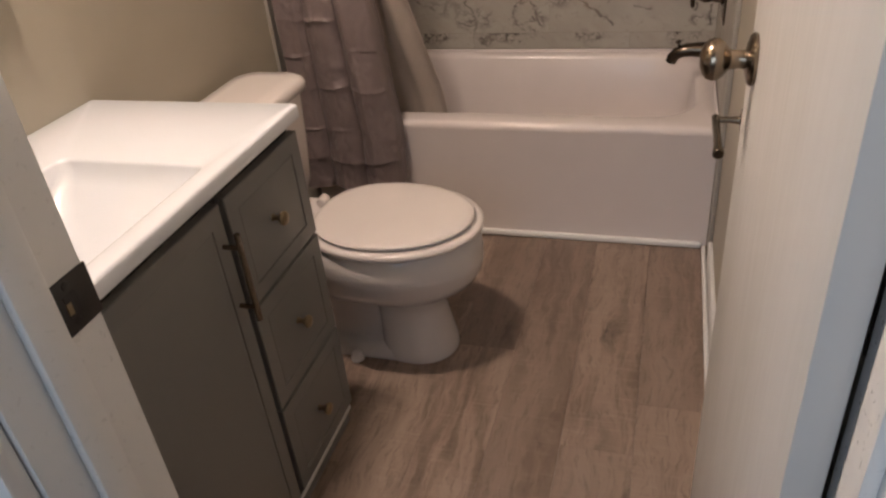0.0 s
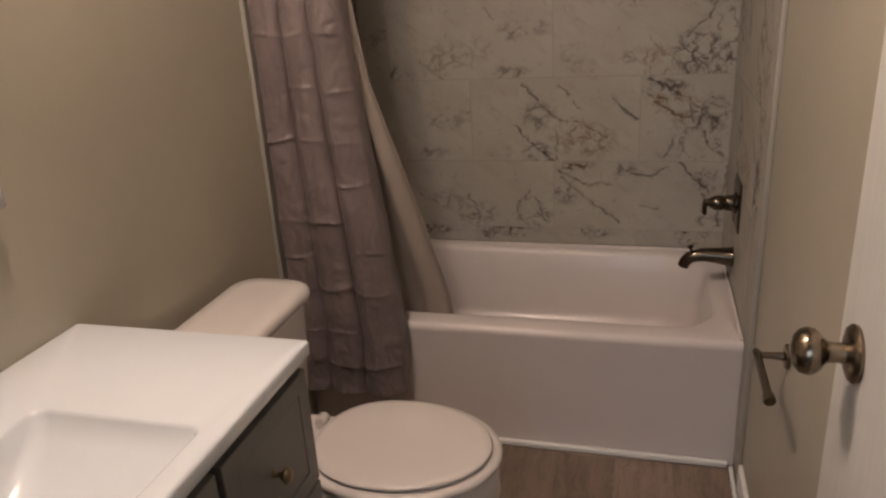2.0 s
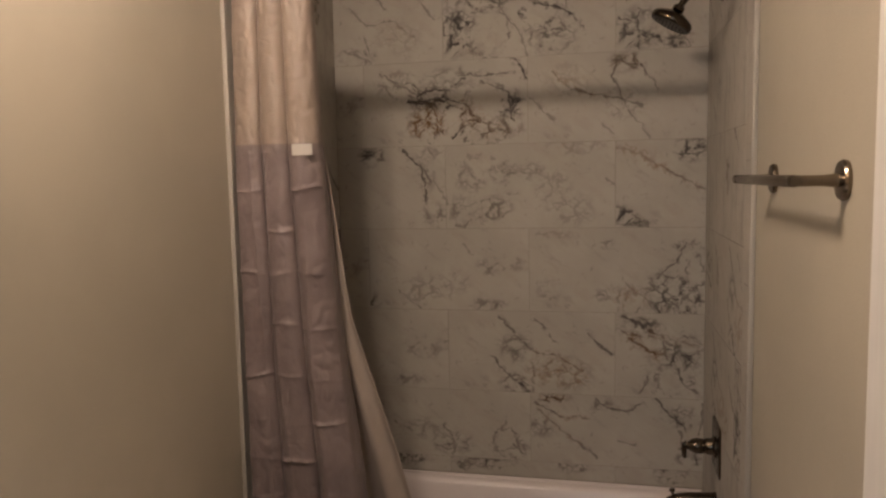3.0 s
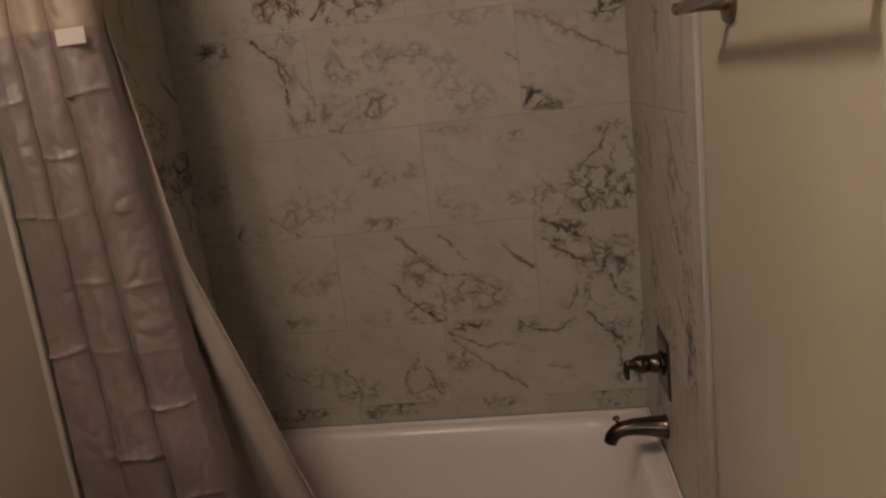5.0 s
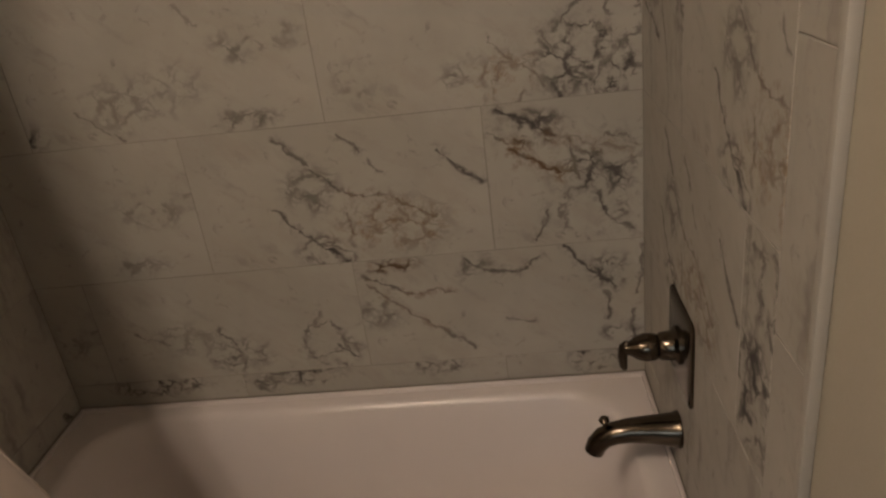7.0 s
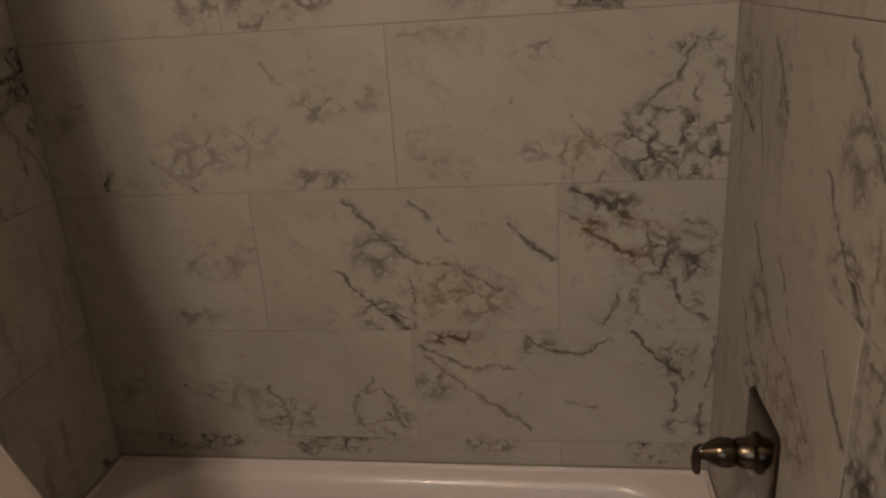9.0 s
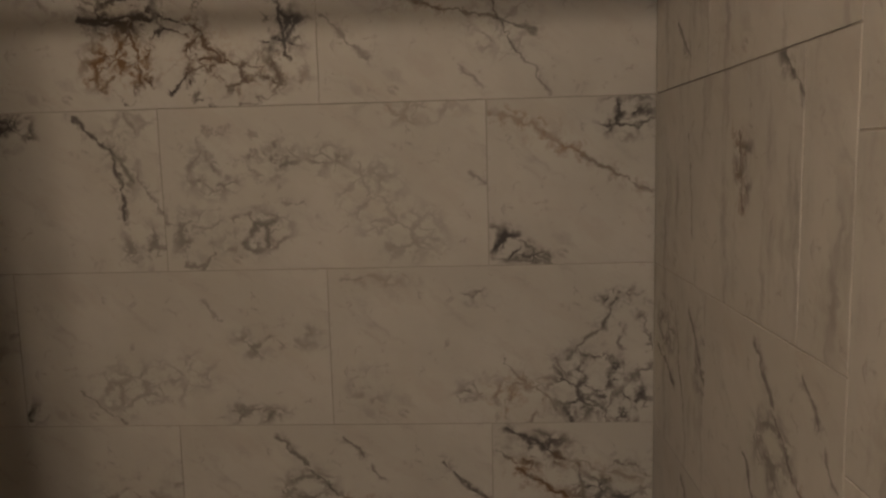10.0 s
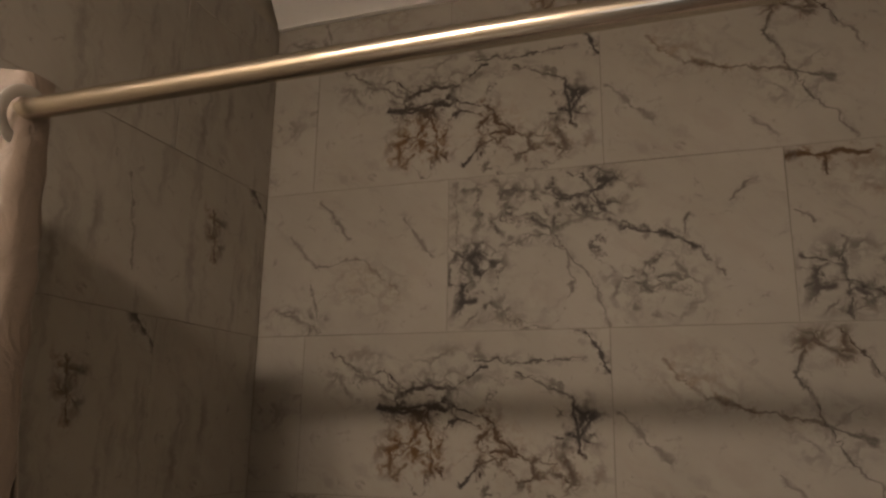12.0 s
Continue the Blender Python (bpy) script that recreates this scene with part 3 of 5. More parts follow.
# ---- toilet ----
def toilet():
    cy = 1.412
    t = thing("toilet", (-0.25, cy, 0), "white porcelain toilet with the lid closed", "toilet")
    rings = [
        egg(-0.070, cy, 0.110, 0.099, 0.097, 0.001, 40, 3.0),
        egg(-0.070, cy, 0.110, 0.101, 0.099, 0.010, 40, 3.0),
        egg(-0.072, cy, 0.108, 0.099, 0.096, 0.035, 40, 3.0),
        egg(-0.075, cy, 0.104, 0.090, 0.087, 0.090, 40, 3.0),
        egg(-0.078, cy, 0.104, 0.084, 0.083, 0.145, 40, 2.8),
        egg(-0.082, cy, 0.112, 0.091, 0.089, 0.180, 40, 2.6),
        egg(-0.100, cy, 0.150, 0.138, 0.114, 0.208, 40, 2.5),
        egg(-0.155, cy, 0.235, 0.246, 0.152, 0.236),
        egg(-0.140, cy, 0.215, 0.250, 0.173, 0.268),
        egg(-0.135, cy, 0.210, 0.253, 0.182, 0.300),
        egg(-0.135, cy, 0.210, 0.254, 0.187, 0.312),
        egg(-0.135, cy, 0.210, 0.251, 0.186, 0.338),
        egg(-0.135, cy, 0.210, 0.245, 0.181, 0.378),
        egg(-0.135, cy, 0.206, 0.232, 0.172, 0.386),
        egg(-0.135, cy, 0.180, 0.200, 0.145, 0.388),
    ]
    part("bowl", loft(rings), CHINA, t, "", 60)
    base = [rounded(-0.260, cy, 0.235, 0.092, 0.06, 0.001), rounded(-0.260, cy, 0.237, 0.094, 0.06, 0.008), rounded(-0.260, cy, 0.230, 0.088, 0.06, 0.030), rounded(-0.260, cy, 0.215, 0.070, 0.05, 0.044)]
    part("foot_plate", loft(base), CHINA, t, "", 50)
    trap = [rounded(-0.300, cy, 0.160, 0.052, 0.05, 0.040), rounded(-0.300, cy, 0.155, 0.050, 0.05, 0.140), rounded(-0.310, cy, 0.170, 0.058, 0.05, 0.220), rounded(-0.330, cy, 0.210, 0.085, 0.05, 0.300)]
    part("trapway", loft(trap), CHINA, t, "", 50)
    deck = loft([rounded(-0.455, cy, 0.165, 0.105, 0.05, 0.250), rounded(-0.455, cy, 0.172, 0.118, 0.05, 0.330), rounded(-0.455, cy, 0.175, 0.122, 0.05, 0.376), rounded(-0.455, cy, 0.168, 0.116, 0.045, 0.386)])
    part("tank_deck", deck, CHINA, t, "", 50)
    seat = [egg(-0.120, cy, 0.208, 0.236, 0.184, z) for z in (0.3885,)]
    seat += [egg(-0.120, cy, 0.214, 0.243, 0.190, 0.394), egg(-0.120, cy, 0.215, 0.244, 0.191, 0.400), egg(-0.120, cy, 0.211, 0.240, 0.187, 0.407), egg(-0.120, cy, 0.200, 0.229, 0.176, 0.409)]
    part("seat", loft(seat), SEAT, t, "", 60)
    lid = [egg(-0.122, cy - 0.004, 0.187, 0.216, 0.162, 0.4125), egg(-0.122, cy - 0.004, 0.193, 0.223, 0.169, 0.416), egg(-0.122, cy - 0.004, 0.194, 0.224, 0.170, 0.421), egg(-0.122, cy - 0.004, 0.190, 0.220, 0.166, 0.4245), egg(-0.122, cy - 0.004, 0.177, 0.204, 0.151, 0.4275), egg(-0.122, cy - 0.004, 0.110, 0.130, 0.095, 0.4295)]
    part("lid", loft(lid), SEAT, t, "closed white toilet lid", 60)
    # dark filler that paints the shade in the slit under the lid
    shade = [egg(-0.122, cy - 0.004, 0.180, 0.209, 0.155, z) for z in (0.4085, 0.413)]
    part("lid_gap_shade", loft(shade), RUBBER, t)
    for s in (-1, 1):
        y = cy + s * 0.075
        part("hinge", lathe((-0.345, y - 0.018, 0.402), (0, 1, 0), [(0, 0.011), (0.003, 0.014), (0.033, 0.014), (0.036, 0.011)], 16), SEAT, t, "white plastic seat hinge")
        part("bolt_cap", lathe((-0.235, cy + s * 0.107, 0.006), (0, 0, 1), [(0, 0.019), (0.012, 0.018), (0.022, 0.013), (0.027, 0.0)], 18), CHINA, t, "white bolt cap at the foot")
    ty = cy + 0.018
    tank = [rounded(-0.528, ty, 0.090, 0.196, 0.045, 0.387), rounded(-0.525, ty, 0.095, 0.204, 0.045, 0.420), rounded(-0.521, ty, 0.100, 0.212, 0.045, 0.560), rounded(-0.519, ty, 0.102, 0.216, 0.045, 0.672)]
    part("tank", loft(tank), CHINA, t, "", 50)
    lidt = [rounded(-0.512, ty, 0.102, 0.218, 0.055, 0.6725), rounded(-0.507, ty, 0.109, 0.228, 0.062, 0.678), rounded(-0.506, ty, 0.111, 0.230, 0.064, 0.694), rounded(-0.506, ty, 0.107, 0.226, 0.064, 0.705), rounded(-0.506, ty, 0.096, 0.214, 0.060, 0.711), rounded(-0.506, ty, 0.062, 0.175, 0.045, 0.714)]
    part("tank_lid", loft(lidt), CHINA, t, "rounded white tank lid", 60)
    lever = tube([(-0.424, cy - 0.150, 0.610), (-0.405, cy - 0.150, 0.610)], 0.011, 14)
    tube([(-0.404, cy - 0.155, 0.610), (-0.400, cy - 0.110, 0.606), (-0.400, cy - 0.075, 0.600)], [0.006, 0.0055, 0.007], 10, lever)
    part("flush_lever", lever, NICKEL, t, "metal flush lever")


toilet()


# ---- vanity ----
VF = -0.166       # face of doors and drawers
VY0, VY1 = 0.332, 1.104


def front(name, y0, y1, z0, z1, parent):
    """A shaker front: frame, thin groove and a flat panel."""
    bm = bmesh.new()
    f = 0.034
    def ring(i, x):
        return [(x, y0 + i, z0 + i), (x, y1 - i, z0 + i), (x, y1 - i, z1 - i), (x, y0 + i, z1 - i)]
    rings = [ring(0, VF - 0.018), ring(0, VF - 0.0015), ring(0.0015, VF), ring(f, VF), ring(f + 0.001, VF - 0.0022), ring(f + 0.004, VF - 0.0022), ring(f + 0.0055, VF - 0.0014)]
    loft(rings, bm=bm)
    return part(name, bm, CABINET, parent, "", 20)


def vanity():
    v = thing("vanity_cabinet", (-0.41, 0.71, 0), "grey painted bathroom vanity cabinet with shaker fronts", "cabinet")
    body = box(XL + 0.002, VF - 0.0215, VY0, VY1, 0.042, 0.724, 0.001)
    box(VF - 0.0260, VF - 0.0215, VY0, VY1, 0.7245, 0.806, bm=body)
    box(XL + 0.002, VF - 0.0265, VY0, VY0 + 0.070, 0.7245, 0.806, bm=body)
    box(XL + 0.002, VF - 0.0265, 0.862, VY1, 0.7245, 0.806, bm=body)
    part("body", body, CABINET, v)
    # black sheet: the shade in the seams is put in as colour
    part("face_shadow", box(VF - 0.0212, VF - 0.0185, VY0 + 0.004, VY1 - 0.004, 0.060, 0.8055), BLACK, v, "black sheet giving the shade in the gaps between fronts")
    part("toe_board", box(XL + 0.01, VF - 0.006, VY0 + 0.002, VY1 - 0.02, 0.0, 0.0415, 0.001), CABINET, v)
    part("foot_strip", box(VF - 0.0058, VF - 0.001, VY0 + 0.002, VY1 - 0.012, 0.034, 0.046, 0.001), TRIM, v, "pale strip along the cabinet foot")
    split = 0.812
    rows = ((0.050, 0.286), (0.2935, 0.542), (0.5495, 0.783))
    for z0, z1 in rows:
        d = front("drawer", split + 0.006, VY1, z0, z1, v)
        z = (z0 + z1) / 2 + 0.004
        part("knob", lathe((VF, 0.952, z), (1, 0, 0), [(0, 0.0075), (0.003, 0.006), (0.010, 0.0052), (0.015, 0.008), (0.019, 0.0125), (0.024, 0.0145), (0.028, 0.0125), (0.030, 0.006), (0.0305, 0.0)], 20), BRASS, d, "small brass drawer knob")
    d = front("cabinet_door", VY0 + 0.002, split - 0.010, 0.050, 0.783, v)
    y = split - 0.028
    pull = tube([(VF + 0.032, y, 0.557), (VF + 0.032, y, 0.737)], 0.0058, 14)
    for z in (0.585, 0.709):
        tube([(VF, y, z), (VF + 0.032, y, z)], 0.0046, 12, pull)
    # darker metal than the knobs stands for the bar's shade and dark reflections
    part("handle", pull, NICKEL, d, "brushed metal bar pull, coloured dark for its shade")


vanity()


def washbasin():
    """The moulded top with its sunk rectangular bowl."""
    w = thing("washbasin", (-0.41, 0.71, 0.807), "glossy white moulded vanity top with a rectangular basin", "sink")
    cx, hx = (XL + 0.002 - 0.157) / 2, (XL + 0.002 + 0.157) / -2
    y0, y1 = 0.324, 1.117
    cy, hy = (y0 + y1) / 2, (y1 - y0) / 2
    z = 0.836
    bx, by, kx, ky = -0.345, 0.630, 0.147, 0.208
    hole_x, hole_y = -0.362, 0.630
    def well(dx, dy, r, z, sx=0.0, sy=0.0):
        return rounded(bx + sx, by + sy, kx - dx, ky - dy, r, z)
    rings = [
        rounded(cx, cy, hx - 0.002, hy - 0.002, 0.003, 0.8065),
        rounded(cx, cy, hx, hy, 0.004, 0.810),
        rounded(cx, cy, hx, hy, 0.004, z - 0.005),
        rounded(cx, cy, hx - 0.0015, hy - 0.0015, 0.005, z - 0.0015),
        rounded(cx, cy, hx - 0.005, hy - 0.005, 0.008, z),
        well(-0.004, -0.004, 0.022, z),
        well(0.0, 0.0, 0.020, z - 0.0015),
        well(0.003, 0.003, 0.020, z - 0.006),
        well(0.006, 0.006, 0.022, z - 0.018),
        well(0.014, 0.030, 0.030, z - 0.036, -0.004),
        well(0.030, 0.075, 0.040, z - 0.068, -0.006),
        well(0.055, 0.120, 0.050, z - 0.091, -0.010),
        well(0.090, 0.160, 0.045, z - 0.1025, -0.012),
        well(0.125, 0.190, 0.022, z - 0.104, -0.014),
    ]
    part("basin", loft(rings, bottom=False), TOP, w, "", 50)
    ring = part("drain_ring", lathe((hole_x, hole_y, z - 0.1045), (0, 0, 1), [(0, 0.029), (0.0045, 0.0285), (0.0051, 0.018)], 28), RUBBER, w, "dark drain ring")
    part("stopper", lathe((hole_x - 0.002, hole_y, z - 0.101), (0, 0, 1), [(0, 0.008), (0.014, 0.008), (0.016, 0.020), (0.020, 0.0225), (0.025, 0.018), (0.0275, 0.008), (0.028, 0.0)], 24), NICKEL, ring, "domed nickel stopper")


washbasin()


# ---- mirror over the vanity ----
def mirror():
    m = thing("mirror", (XL, 0.70, 1.10), "frameless wall mirror hanging above the vanity", "mirror")
    y0, y1, z0, z1, d = 0.42, 1.000, 1.110, 1.85, 0.030
    part("mirror_back", box(XL + 0.001, XL + d, y0, y1, z0, z1, 0.002), DARKSTEEL, m, "dark grey mirror backing")
    part("mirror_glass", box(XL + d + 0.0003, XL + d + 0.005, y0, y1, z0, z1, 0.0015), MIRROR, m)


mirror()


# ---- fixtures ----
def towel_bar():
    b = thing("towel_bar", (XR, 1.48, 1.51), "antique nickel towel bar on the wall", "towel bar")
    z, x = 1.535, 0.636
    for y in (1.262, 1.735):
        part("flange", lathe((XR, y, z), (-1, 0, 0), [(0, 0.030), (0.006, 0.031), (0.010, 0.028), (0.0125, 0.013)], 28), NICKEL, b)
        part("post", lathe((XR - 0.012, y, z), (-1, 0, 0), [(0, 0.011), (0.020, 0.0085), (XR - 0.012 - x + 0.009, 0.0085)], 20), NICKEL, b)
    part("bar", tube([(x, 1.244, z), (x, 1.248, z), (x, 1.749, z), (x, 1.753, z)], [0.008, 0.0095, 0.0095, 0.008], 18), NICKEL, b)


towel_bar()


def paper_holder():
    b = thing("toilet_paper_holder", (XR, 1.51, 0.655), "empty antique nickel toilet paper holder on the wall", "paper holder")
    z, x, y = 0.655, 0.649, 1.512
    part("flange", lathe((XR, y, z), (-1, 0, 0), [(0, 0.026), (0.005, 0.0268), (0.009, 0.024), (0.0115, 0.011)], 28), NICKEL, b)
    part("post", lathe((XR - 0.011, y, z), (-1, 0, 0), [(0, 0.0095), (0.018, 0.0072), (XR - 0.011 - x + 0.007, 0.0072)], 18), NICKEL, b)
    part("roll_bar", tube([(x, y + 0.016, z), (x, y + 0.012, z), (x, 1.352, z), (x, 1.350, z), (x, 1.334, z), (x, 1.332, z)], [0.006, 0.0085, 0.0085, 0.0115, 0.0115, 0.009], 18), NICKEL, b)


paper_holder()


def shower_valve():
    v = thing("shower_valve", (TR, 2.432, 0.70), "antique nickel shower valve with a square plate and lever handle", "faucet")
    y, z = 2.418, 0.700
    def ring(r, x):
        return [(x, y + a, z + b) for a, b, _ in rounded(0, 0, r, r, 0.016, 0, 6)]
    part("cover_plate", loft([ring(0.080, TR), ring(0.080, TR - 0.003), ring(0.078, TR - 0.005), ring(0.066, TR - 0.0075)]), NICKEL_SHADED, v, "square nickel cover plate")
    part("hub", lathe((TR - 0.006, y, z), (-1, 0, 0), [(0, 0.033), (0.006, 0.033), (0.012, 0.026), (0.030, 0.024), (0.034, 0.021), (0.042, 0.0235), (0.056, 0.0245), (0.070, 0.020), (0.080, 0.013), (0.090, 0.010), (0.094, 0.004)], 28), NICKEL_SHADED, v)
    part("lever", tube([(TR - 0.090, y, z + 0.012), (TR - 0.097, y, z + 0.004), (TR - 0.099, y, z - 0.014), (TR - 0.098, y, z - 0.034), (TR - 0.095, y, z - 0.040)], [0.005, 0.008, 0.0085, 0.007, 0.005], 14), NICKEL_SHADED, v)


shower_valve()


def tub_spout():
    s = thing("tub_spout", (TR, 2.428, 0.52), "antique nickel bathtub spout with a diverter knob", "faucet")
    y, z = 2.428, 0.515
    pts = [(TR, y, z), (TR - 0.003, y, z), (TR - 0.012, y, z), (TR - 0.05, y, z + 0.003), (TR - 0.09, y, z + 0.004), (TR - 0.115, y, z), (TR - 0.135, y, z - 0.009), (TR - 0.147, y, z - 0.023), (TR - 0.152, y, z - 0.038)]
    part("spout_body", tube(pts, [0.033, 0.034, 0.031, 0.026, 0.0225, 0.021, 0.020, 0.019, 0.018], 22), NICKEL_SHADED, s)
    part("spout_mouth", lathe((TR - 0.1518, y, z - 0.0378), (-0.3, 0, -0.95), [(0, 0.0155), (0.002, 0.0150)], 18), RUBBER, s)
    part("diverter_knob", lathe((TR - 0.128, y, z + 0.012), (-0.25, 0, 1), [(0, 0.0045), (0.014, 0.0045), (0.016, 0.009), (0.021, 0.0098), (0.025, 0.006), (0.0255, 0.0)], 16), NICKEL_SHADED, s)


tub_spout()


def shower_head():
    s = thing("wall_shower", (TR, 2.44, 2.08), "antique nickel round shower head on a bent arm", "shower head")
    y = 2.44
    part("flange", lathe((TR, y, 2.085), (-1, 0, 0), [(0, 0.030), (0.004, 0.030), (0.010, 0.020), (0.013, 0.0115)], 26), NICKEL_SHADED, s)
    arm = [(TR - 0.002, y, 2.085), (TR - 0.068, y, 2.085)]
    for i in range(7):
        a = radians(52 * i / 6)
        arm.append((TR - 0.072 - 0.045 * math.sin(a), y, 2.040 + 0.045 * math.cos(a)))
    last = Vector(arm[-1])
    way = Vector((-math.cos(radians(52)), 0, -math.sin(radians(52))))
    arm.append(tuple(last + way * 0.024))
    part("arm", tube(arm, 0.0098, 16), NICKEL_SHADED, s)
    n = Vector((-0.49, 0, -0.87)).normalized()
    o = Vector(arm[-1]) - n * 0.002
    part("swivel", lathe(o, n, [(0, 0.012), (0.004, 0.017), (0.016, 0.018), (0.022, 0.013)], 22), NICKEL_SHADED, s)
    head = part("head", lathe(o + n * 0.018, n, [(0, 0.016), (0.006, 0.027), (0.014, 0.045), (0.022, 0.059), (0.030, 0.0645), (0.040, 0.064), (0.045, 0.061)], 40), NICKEL_SHADED, s)
    part("spray_face", lathe(o + n * 0.0625, n, [(0, 0.0605), (0.001, 0.060), (0.0022, 0.053)], 36), DARKSTEEL, head, "dark spray face with rubber nozzles")
    side, up = Vector((0, 1, 0)), n.cross(Vector((0, 1, 0)))
    nubs = bmesh.new()
    for radius, count in ((0.011, 6), (0.023, 12), (0.035, 18), (0.046, 24)):
        for k in range(count):
            a = 2 * math.pi * k / count
            lathe(o + n * 0.0645 + radius * (math.cos(a) * side + math.sin(a) * up), n, [(0, 0.0021), (0.0022, 0.0014)], 6, nubs)
    tagged(part("nozzles", nubs, RUBBER, head), kind="stuff")


shower_head()


# ---- curtain ----
ROD_Y, ROD_Z = 1.952, 2.118


def curtain_rod():
    r = thing("shower_curtain_rod", (0, ROD_Y, ROD_Z), "straight brushed metal shower curtain rod", "curtain rod")
    part("tube", tube([(TL + 0.012, ROD_Y, ROD_Z), (TR - 0.012, ROD_Y, ROD_Z)], 0.0118, 22), ROD, r)
    for x, s in ((TL, 1), (TR, -1)):
        part("end_cap", lathe((x, ROD_Y, ROD_Z), (s, 0, 0), [(0, 0.026), (0.006, 0.026), (0.016, 0.020), (0.032, 0.0165)], 24), DARKSTEEL, r, "dark rubber end cap")


curtain_rod()


def line(z, *knots):
    """A value read off straight lines between (height, value) knots, from the top down."""
    for (za, a), (zb, b) in zip(knots, knots[1:]):
        if z >= zb:
            k = min(1.0, max(0.0, (za - z) / (za - zb)))
            return a + (b - a) * k
    return knots[-1][1]


PLEATS = (0.06, 0.17, 0.36, 0.44, 0.70, 0.79, 0.90)
CREASES = (1.52, 1.40, 1.285, 1.16, 1.035, 0.90, 0.78, 0.655, 0.545, 0.42, 0.335)


def smooth(k):
    k = min(1.0, max(0.0, k))
    return k * k * (3 - 2 * k)


def fold(f):
    """Depth across one fold: a rounded face, then a flank that runs back behind the next one."""
    if f < 0.78:
        return math.sin(math.pi * (0.10 + 0.80 * f / 0.78)) ** 0.55
    return 0.52 * (1 - math.sin(math.pi * (f - 0.78) / 0.22))


def shower_curtain():
    c = thing("shower_curtain", (-0.5, ROD_Y, 0.21), "mauve-grey shower curtain with packing creases, drawn to one side", "curtain")
    bm = bmesh.new()
    cols, rows = 250, 520
    top, hem = 2.160, 0.216
    # creases are sharper on some folds than on others
    grid = []
    for j in range(rows + 1):
        z = top + (hem - top) * j / rows
        right = line(z, (2.16, -0.405), (1.65, -0.390), (1.09, -0.346), (0.76, -0.304), (0.39, -0.270), (0.2, -0.278))
        left = line(z, (2.16, -0.620), (1.65, -0.627), (0.2, -0.624))
        open_up = line(z, (2.16, 0.55), (1.7, 0.72), (0.9, 1.0), (0.2, 1.1))
        row = []
        for i in range(cols + 1):
            s = i / cols
            turn = 3.0 * s + 0.05 * math.sin(2.1 * z + 4 * s)
            phase = math.pi * turn
            column = fold(turn % 1.0)
            wave = 0.125 * (column - 0.5) + 0.004 * math.sin(2.6 * phase + 1.3 * z)
            flat = max(0.0, (s - 0.78) / 0.22)
            wave *= open_up * (1 - 0.55 * flat)
            wave -= 0.120 * max(0.0, 1 - s / 0.075) + 0.012 * max(0.0, (s - 0.94) / 0.06)
            # each fold tucks a little under the next
            x = left + (right - left) * (turn - 0.22 * math.sin(2 * math.pi * (turn - 0.89))) / 3.0
            y = ROD_Y + 0.012 - wave
            # packing creases: sharp lines that bound slightly tilted panels
            for k, zc in enumerate(CREASES):
                step = math.sin(12.9 * int(turn) + 7.3 * k)
                d = z - zc - 0.022 * step - 0.007 * math.sin(7 * s + 1.3 * k) - 0.003 * math.sin(31 * s + 2 * k)
                deep = 0.0066 * max(0.15, 0.6 + 0.5 * math.sin(4.1 * int(turn) + 3.7 * k)) + 0.0014 * math.sin(9.0 * s + 1.7 * k)
                if abs(d) < 0.06:
                    y -= deep * math.exp(-abs(d) / 0.0040) + 0.0024 * (-1) ** k * math.exp(-abs(d) / 0.030)
            if z < 1.63:
                for k, sc in enumerate(PLEATS):
                    d = s - sc - 0.006 * math.sin(6 * z + k)
                    y -= (0.0042 + 0.0022 * math.sin(9 * z + 2 * k)) * math.exp(-abs(d) / 0.008)
            rough = 0.0026 + 0.0030 * flat
            y += rough * (0.6 - abs(noise.noise(Vector((x * 40, 1.5, z * 26)))) * 2.0) + 0.0034 * noise.noise(Vector((x * 15 + 5, 0, z * 10)))
            if z < 0.24:
                y -= 0.0012
            row.append(bm.verts.new((x, y, z)))
        grid.append(row)
    front_y = min(v.co.y for row in grid for v in row if 1.61 < v.co.z < 1.65 and -0.46 < v.co.x < -0.40)
    for a, b in zip(grid, grid[1:]):
        for i in range(cols):
            bm.faces.new((a[i], a[i + 1], b[i + 1], b[i]))
    cloth_ob = part("cloth", bm, CLOTH, c, "", 70)
    solid = cloth_ob.modifiers.new("thickness", "SOLIDIFY")
    solid.thickness = 0.0012
    solid.offset = 0
    part("care_label", box(-0.456, -0.398, front_y - 0.0030, front_y - 0.0014, 1.618, 1.648), LABEL, c, "small white care label")
    for k in range(7):
        x = -0.600 + 0.031 * k
        ring = bmesh.new()
        wide, hole, tilt = 0.034, 0.021, 0.10 * (-1) ** k
        def hoop(r, dx):
            return [(x + dx + tilt * r * math.sin(a), ROD_Y + r * math.cos(a), ROD_Z - 0.008 + r * math.sin(a)) for a in [2 * math.pi * q / 28 for q in range(28)]]
        loops = [hoop(hole, -0.001), hoop(hole, 0.001), hoop(hole + 0.002, 0.002), hoop(wide - 0.002, 0.002), hoop(wide, 0.001), hoop(wide, -0.001), hoop(wide - 0.002, -0.002), hoop(hole + 0.002, -0.002), hoop(hole, -0.001)]
        loft(loops, bottom=False, top=False, bm=ring)
        part("ring", ring, LABEL, c, "pale plastic curtain ring")


shower_curtain()


